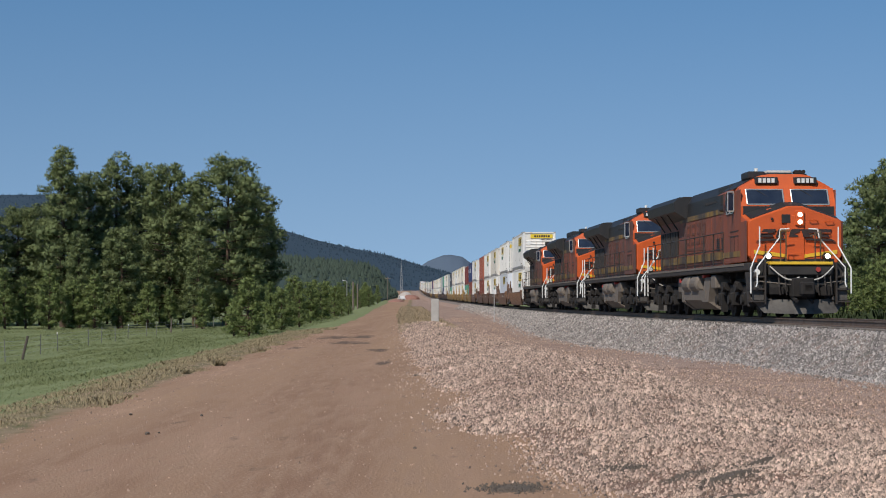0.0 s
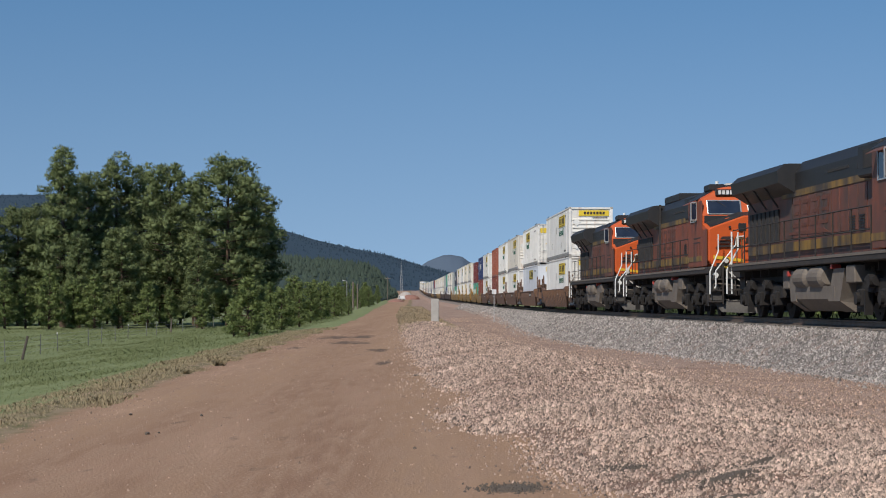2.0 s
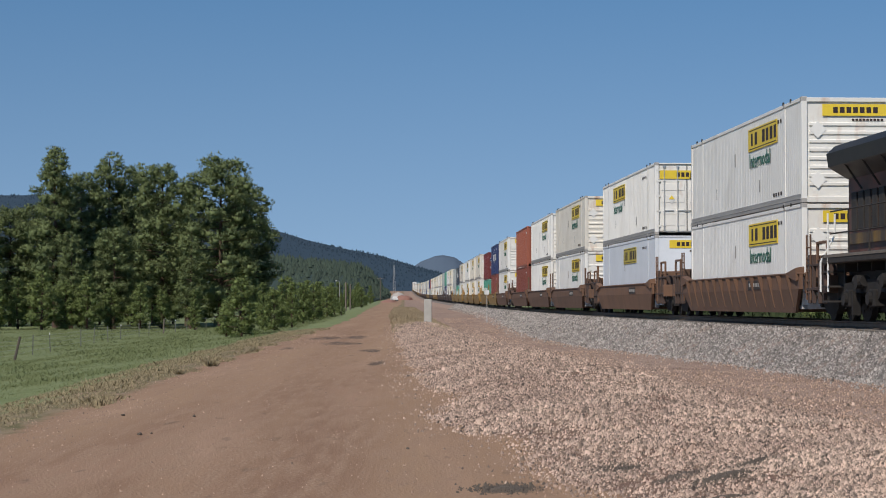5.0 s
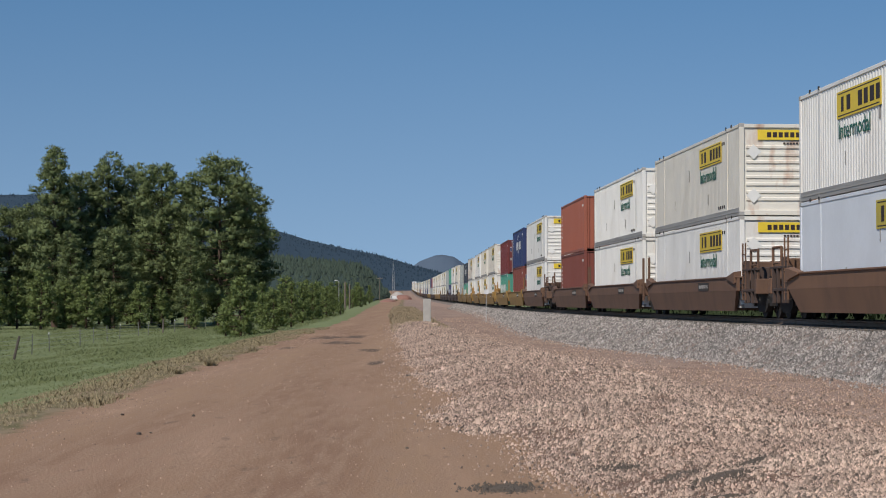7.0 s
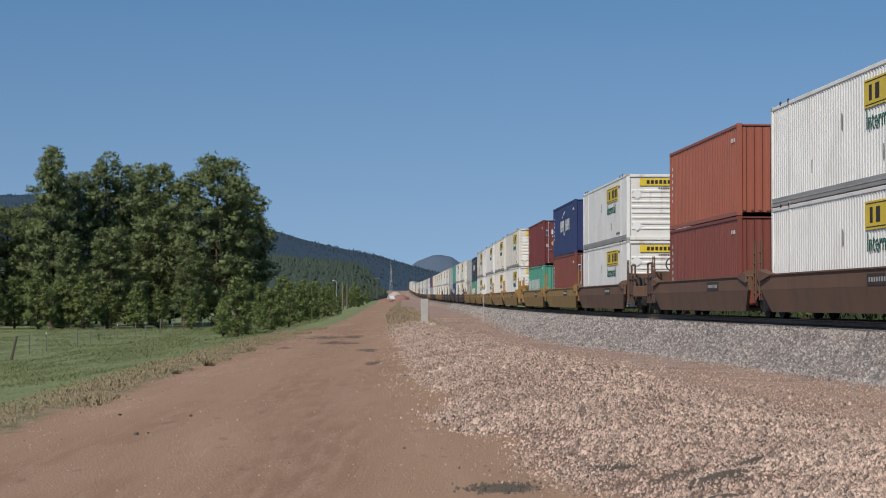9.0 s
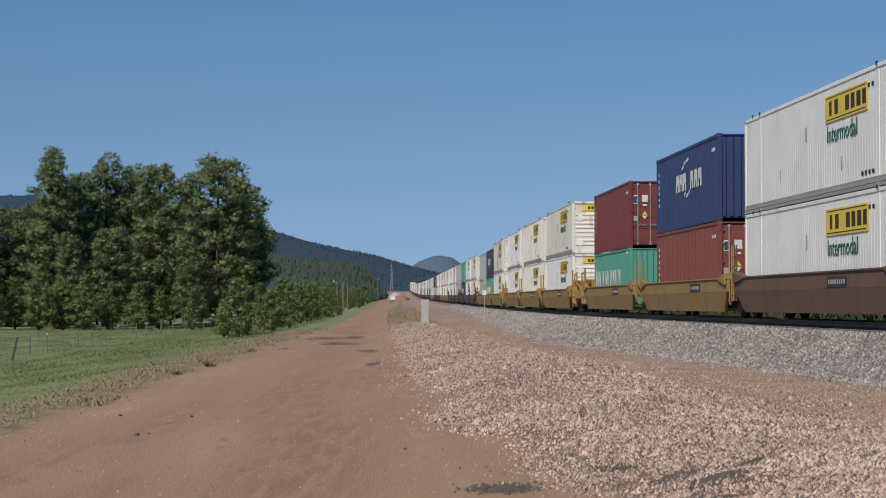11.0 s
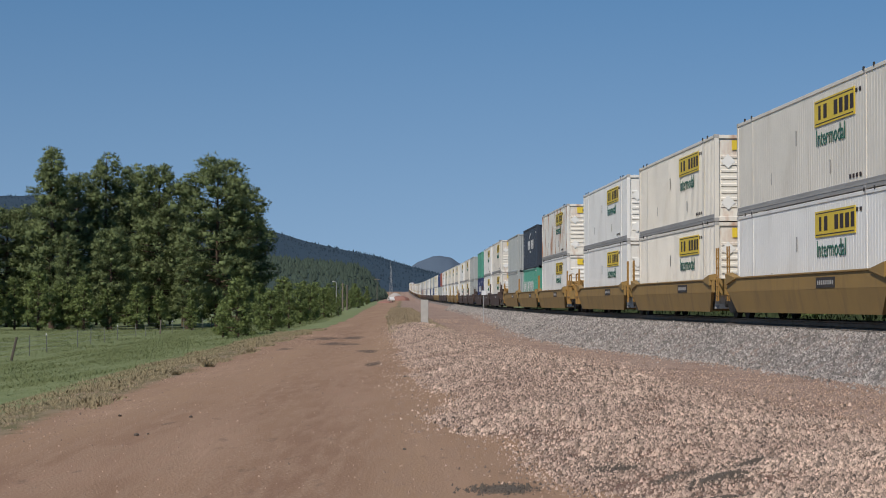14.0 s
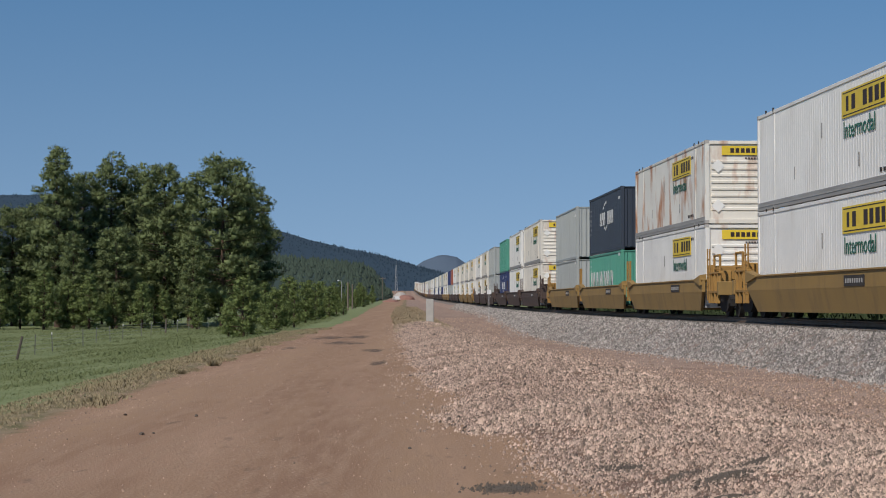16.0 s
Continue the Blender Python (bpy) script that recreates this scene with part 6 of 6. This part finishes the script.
    if not long and fine:
        bm = bmesh.new()
        for i in range(3):
            box(bm, -WID + 0.008, -WID + 0.014, 0.45 + i * 0.22, 0.60 + i * 0.22, 2.35, 2.47)
        for i in range(6 if fine > 1 else 0):
            box(bm, -WID + 0.008, -WID + 0.014, length - 0.62, length - 0.48, 1.0 + i * 0.24, 1.12 + i * 0.24)
        part("marking", bm, M["letters"], root, "small unreadable pale marking")
    return root


# ---- well cars ----
WELL = dict(
    brown=material("weathered_brown_car_paint", (0.150, 0.080, 0.048), 0.75, other=(0.100, 0.058, 0.039), dirt=(0.05, 0.034, 0.026), scale=0.8, dirt_low=0.5, dirt_high=0.95, bump=0.05),
    orange=material("orange_brown_car_paint", (0.185, 0.098, 0.055), 0.75, other=(0.13, 0.07, 0.045), dirt=(0.08, 0.048, 0.034), scale=0.8, dirt_low=0.5, dirt_high=0.95, bump=0.05),
    tan=material("dirty_yellow_car_paint", (0.30, 0.185, 0.055), 0.75, other=(0.21, 0.135, 0.05), dirt=(0.10, 0.068, 0.038), scale=0.8, dirt_low=0.5, dirt_high=0.95, bump=0.05),
    dark=material("dark_brown_car_paint", (0.075, 0.046, 0.036), 0.75, other=(0.05, 0.034, 0.028), dirt=(0.03, 0.022, 0.02), scale=0.8, dirt_low=0.5, dirt_high=0.95, bump=0.05),
)
WELL_WORDS = dict(brown="weathered brown", orange="orange-brown", tan="dirty yellow", dark="dark brown")
M["car_yellow"] = material("yellow_car_fitting", (0.36, 0.20, 0.05), 0.7, other=(0.22, 0.12, 0.04), vary=0.1)


def car_truck(root, y0, roll):
    bm = bmesh.new()
    for s in (-1, 1):
        prism(bm, [(y0 - 1.15, 0.36), (y0 - 1.15, 0.60), (y0 - 0.5, 0.80), (y0 + 0.5, 0.80), (y0 + 1.15, 0.60), (y0 + 1.15, 0.36), (y0 + 0.8, 0.40), (y0 + 0.4, 0.18), (y0 - 0.4, 0.18), (y0 - 0.8, 0.40)],
              s * 0.93, s * 1.10, "x")
        for k in (-0.87, 0.87):
            rod(bm, (s * 1.02, y0 + k, 0.46), (s * 1.16, y0 + k, 0.46), 0.11, 8)
        for k in (-0.2, 0, 0.2):
            rod(bm, (s * 1.02, y0 + k, 0.22), (s * 1.02, y0 + k, 0.56), 0.08, 8)
    box(bm, -1.0, 1.0, y0 - 0.18, y0 + 0.18, 0.45, 0.85)
    truck = part("truck", bm, M["truck"], root)
    for k in (-0.87, 0.87):
        w = shared("wheelset", wheel_small, truck, pose(0, y0 + k, SMALL_WHEEL))
        if roll:
            ROLLING.append((w, SMALL_WHEEL, (0, y0 + k, SMALL_WHEEL)))


def car_end(root, y, d, mat, trim, coupled, fine):
    """Platform between a well and its neighbour; d is +1 at the rear end, -1 at the front end."""
    bm = bmesh.new()
    reach = 3.3 if coupled else 1.0
    def span(a, b):
        return sorted((y + d * a, y + d * b))
    box(bm, -1.35, 1.35, *span(-0.15, 0.1), 0.75, 1.30, 0.02)
    box(bm, -0.35, 0.35, *span(0.0, reach - 0.3), 0.75, 1.15, 0.03)
    if coupled:
        box(bm, -1.3, 1.3, *span(0.1, 1.3), 1.12, 1.24, 0.02)
        box(bm, -1.45, 1.45, *span(2.2, 2.5), 0.72, 1.18, 0.02)
        box(bm, -0.14, 0.14, *span(2.4, 3.35), 0.74, 0.98, 0.03)
    else:
        box(bm, -1.1, 1.1, *span(0.0, 0.75), 0.98, 1.14, 0.02)
    part("end_platform", bm, mat, root)
    for s in (-1, 1):
        # flared guide at the well's top corner
        bm = bmesh.new()
        loft(bm, [[(s * 1.36, y - d * 1.35, 1.23), (s * 1.58, y - d * 1.35, 1.23), (s * 1.58, y - d * 1.35, 1.28), (s * 1.36, y - d * 1.35, 1.28)],
                  [(s * 1.36, y - d * 0.1, 1.18), (s * 1.60, y - d * 0.1, 1.06), (s * 1.60, y - d * 0.1, 1.42), (s * 1.36, y - d * 0.1, 1.46)]])
        part("guide", bm, mat, root)
        if not fine:
            continue
        bm = bmesh.new()
        x = s * 1.40
        a, b = (0.35, 0.75) if coupled else (0.2, 0.5)
        for k in (a, b):
            rod(bm, (x, y + d * k, 0.55), (x, y + d * k, 2.30 if s < 0 else 2.0), 0.027, 5)
        for z in (0.75, 1.05, 1.35, 1.65, 1.95):
            rod(bm, (x, y + d * a, z), (x, y + d * b, z), 0.025, 5)
        part("ladder", bm, trim, root)
    if coupled and fine:
        bm = bmesh.new()
        for s in (-1, 1):
            for k in (1.3, 2.3):
                rod(bm, (s * 1.35, y + d * k, 1.15), (s * 1.35, y + d * k, 2.05), 0.042, 5)
            pipe(bm, [(s * 1.35, y + d * 1.3, 2.05), (s * 1.35, y + d * 2.3, 2.05)], 0.042, 5)
            pipe(bm, [(s * 1.35, y + d * 1.3, 1.6), (s * 1.35, y + d * 2.3, 1.6)], 0.025, 5)
        box(bm, -1.3, -0.2, *span(0.9, 1.25), 1.24, 1.72, 0.03)
        box(bm, 0.3, 1.3, *span(0.2, 0.8), 1.24, 1.6, 0.03)
        pieces("end_rail", bm, trim, root)
        bm = bmesh.new()
        box(bm, -1.30, -0.85, *span(1.45, 1.75), 1.12, 1.55, 0.03), box(bm, -0.6, -0.1, *span(0.45, 0.75), 1.24, 1.75, 0.03)
        rod(bm, (-0.95, y + d * 2.0, 1.05), (-0.15, y + d * 2.0, 1.05), 0.14, 10)
        for k in (0.55, 0.95, 1.55, 2.05):
            box(bm, -1.42, -1.32, *span(k, k + 0.10), 0.45, 1.5 + 0.25 * (k < 1), 0.01)
        box(bm, -1.42, -1.30, *span(0.3, 2.4), 1.44, 1.50, 0.01), box(bm, -1.42, -1.30, *span(0.3, 2.4), 0.80, 0.88, 0.01)
        pieces("bracket", bm, trim if trim is not mat else WELL["dark"], root)
        bm = bmesh.new()
        pipe(bm, [(-1.1, y + d * 0.2, 0.62), (-1.1, y + d * 1.4, 0.55), (-0.4, y + d * 2.6, 0.7), (-0.3, y + d * 3.1, 0.45)], 0.03, 5)
        pipe(bm, [(-1.25, y + d * 0.3, 1.05), (-1.25, y + d * 2.3, 0.95)], 0.025, 5)
        pieces("air_pipe", bm, M["sill"], root)
        if d > 0:
            bm = bmesh.new()
            n = 16
            c = Vector((-0.55, y + d * 1.1, 2.0))
            ring = [c + Vector((0.27 * math.cos(2 * math.pi * i / n), 0, 0.27 * math.sin(2 * math.pi * i / n))) for i in range(n + 1)]
            pipe(bm, ring, 0.028, 5)
            for i in range(0, n, 4):
                pipe(bm, [c, ring[i]], 0.02, 4)
            rod(bm, (-0.55, y + d * 1.15, 1.1), (-0.55, y + d * 1.15, 2.0), 0.05, 6)
            part("brake_wheel", bm, M["sill"], root, "dark round hand brake wheel")


WELL_HALF = 8.62


def well_car(colour, front, rear, ribs, fine, roll):
    """One unit; its origin lies under the middle of the well. front, rear: True where the car is coupled, else it shares a truck."""
    mat = WELL[colour]
    root = thing("well_car", f"{WELL_WORDS[colour]} steel well car unit carrying stacked containers", "railway car", "cars of the train")
    e = WELL_HALF
    for s in (-1, 1):
        bm = bmesh.new()
        def x(v):
            return s * v
        loft(bm, [[(x(1.52), -e, 1.24), (x(1.52), -e, 0.84), (x(1.42), -e, 0.84), (x(1.42), -e, 1.24)], [(x(1.52), e, 1.24), (x(1.52), e, 0.84), (x(1.42), e, 0.84), (x(1.42), e, 1.24)]])
        lo, hi = e - 0.95, e - 0.12
        loft(bm, [[(x(1.518), -hi, 0.84), (x(1.40), -lo, 0.20), (x(1.32), -lo, 0.20), (x(1.42), -hi, 0.84)], [(x(1.518), hi, 0.84), (x(1.40), lo, 0.20), (x(1.32), lo, 0.20), (x(1.42), hi, 0.84)]])
        box(bm, *sorted((x(1.34), x(1.56))), -e, e, 1.24, 1.29, 0.01)
        if ribs:
            for y in np.arange(-7.6, 7.7, 1.15):
                loft(bm, [[(x(1.50), y - 0.05, 1.23), (x(1.66), y - 0.05, 1.23), (x(1.66), y + 0.05, 1.23), (x(1.50), y + 0.05, 1.23)],
                          [(x(1.38), y - 0.05, 0.33), (x(1.44), y - 0.05, 0.33), (x(1.44), y + 0.05, 0.33), (x(1.38), y + 0.05, 0.33)]])
        sill = part("side_sill", bm, mat, root)
        if fine and s < 0:
            bm = bmesh.new()
            box(bm, -1.536, -1.523, -4.1, -2.3, 0.87, 1.14)
            part("marking_panel", bm, M["sill"], sill, "dark panel")
            bm = bmesh.new()
            for i in range(8):
                box(bm, -1.542, -1.537, -3.96 + i * 0.2, -3.85 + i * 0.2, 0.95, 1.06)
            pieces("bar", bm, M["casting"], sill)
    bm = bmesh.new()
    for y in np.arange(-7.5, 7.6, 1.5):
        box(bm, -1.36, 1.36, y - 0.15, y + 0.15, 0.22, 0.30)
    box(bm, -1.36, -1.1, -7.7, 7.7, 0.22, 0.296), box(bm, 1.1, 1.36, -7.7, 7.7, 0.22, 0.296)
    part("floor", bm, mat, root)
    trim = M["car_yellow"] if colour == "tan" else mat
    car_end(root, -e, -1, mat, trim, front, fine)
    car_end(root, e, 1, mat, trim, rear, fine)
    if front:
        car_truck(root, -e - 1.75, roll)
    car_truck(root, e + (1.75 if rear else 1.05), roll)
    return root


# ---- the train: heads by where their coupler stands at the start, in metres ahead ----
MOVERS = []
for i, u in enumerate((56.8, 79.8, 103.5, 127.2)):
    label = ("orange and black freight locomotive leading the train, headlights lit", "grimy orange and black freight locomotive, second in the train",
             "sooty orange and black freight locomotive, third in the train", "orange and black freight locomotive ahead of the well cars")[i]
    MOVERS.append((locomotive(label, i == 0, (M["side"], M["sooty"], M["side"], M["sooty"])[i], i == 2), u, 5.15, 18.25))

W, C = "white", "cream"
# for each car unit: middle of its well, top and bottom box as (colour, style, sign), length of both, colour of the car, front end coupled, rear end coupled
R, F = "ribbed", "fluted"
HEAD = [
    (160.1, (W, R, "front"), (W, R, "front"), 53, "brown", True, True),
    (184.2, (W, "barred", "rear"), ("pale_blue", "smooth", "middle"), 53, "orange", True, True),
    (207.9, (C, R, "front"), (W, R, "front"), 53, "brown", True, False),
    (227.3, (W, F, "front"), (W, F, "front"), 53, "brown", False, False),
    (246.0, ("rust", "box", ""), ("deep_rust", "box", ""), 40, "brown", False, True),
    (271.2, (W, R, "front"), (W, R, "front"), 53, "brown", True, False),
    (289.5, ("navy", "box", "white_bars"), ("deep_rust", "doors", ""), 40, "tan", False, False),
    (309.0, ("dark_red", "doors", ""), ("green", "box", "shipping", 2.59), 40, "tan", False, True),
    (333.3, (C, R, "front"), (W, R, "front"), 53, "tan", True, False),
    (352.9, (C, F, "front"), (C, F, "front"), 53, "tan", False, False),
    (372.5, (W, R, "front"), (W, R, "front"), 53, "tan", False, True),
    (396.8, ("rusty", R, "front"), (W, R, "front"), 53, "tan", True, False),
    (415.5, ("black", "box", "white_bars"), ("green", "box", "shipping", 2.59), 40, "tan", False, False),
    (434.0, ("grey", "box", ""), ("grey", "box", "", 2.59), 40, "tan", False, True),
    (459.8, (C, R, "front"), (C, R, "front"), 53, "dark", True, False),
    (479.2, (W, R, "front"), (W, R, "front"), 53, "dark", False, False),
    (498.6, ("green", "box", ""), ("navy", "box", "white_bars"), 40, "dark", False, True),
]
rng = random.Random(17)
c = 523.2
while c < 1740:
    car = rng.choice(["tan", "tan", "brown", "dark"])
    for k in range(3):
        pick = rng.random()
        if pick < 0.76:
            t, b, n = (rng.choice([W, W, C]), R, "front"), (rng.choice([W, W, C]), R, "front"), 53
        else:
            t, b, n = (rng.choice(["navy", "rust", "grey", "black"]), "box", ""), (rng.choice(["navy", "dark_red", "grey", "green"]), "box", ""), 40
        HEAD.append((c, t, b, n, car, k == 0, k == 2))
        c += 19.35 if k < 2 else 24.6
KEPT = {}
for i, (c, top, bottom, feet, car, front, rear) in enumerate(HEAD):
    near = i < 22
    key = (car, front, rear, i == 0, near)
    if key in KEPT and not near:
        unit = copy_thing(KEPT[key], Matrix())
    else:
        unit = KEPT[key] = well_car(car, front, rear, i == 0, near, i < 17)
    MOVERS.append((unit, c, -9.7, 9.7))
    length = 16.15 if feet == 53 else 12.19
    low = bottom[3] if len(bottom) > 3 else 2.90
    for lift, (colour, style, sign, *tall) in ((0.30, bottom), (0.32 + low, top)):
        MOVERS.append((container(colour, length, style, sign, 0 if i >= 40 else 2 if near else 1, *tall), c - length / 2, length / 2 - 9.7, length / 2 + 9.7, lift))


def track_pose(u, a, b, lift=0.0):
    """Where a body stands whose origin is at u along the line and which bears on the rails at a and b from there."""
    p = Vector((track_x(u + a), u + a, track_z(u + a)))
    q = Vector((track_x(u + b), u + b, track_z(u + b)))
    way = (q - p).normalized()
    side = way.cross(Vector((0, 0, 1))).normalized()
    up = side.cross(way)
    o = p - way * a + up * lift
    return Matrix(((side.x, way.x, up.x, o.x), (side.y, way.y, up.y, o.y), (side.z, way.z, up.z, o.z), (0, 0, 0, 1)))


def motions():
    for ob, u, a, b, *lift in MOVERS:
        walk(ob, [(t, track_pose(u - run(t), a, b, *lift)) for t in range(17)])
    last = frame(16.0)
    for ob, r, place in ROLLING:
        rows = []
        for f in range(last):
            t = f / FPS
            rows.append((t, Matrix.Translation(place) @ Matrix.Rotation(run(t) / r % (2 * math.pi), 4, "X")))
        walk(ob, rows)


motions()
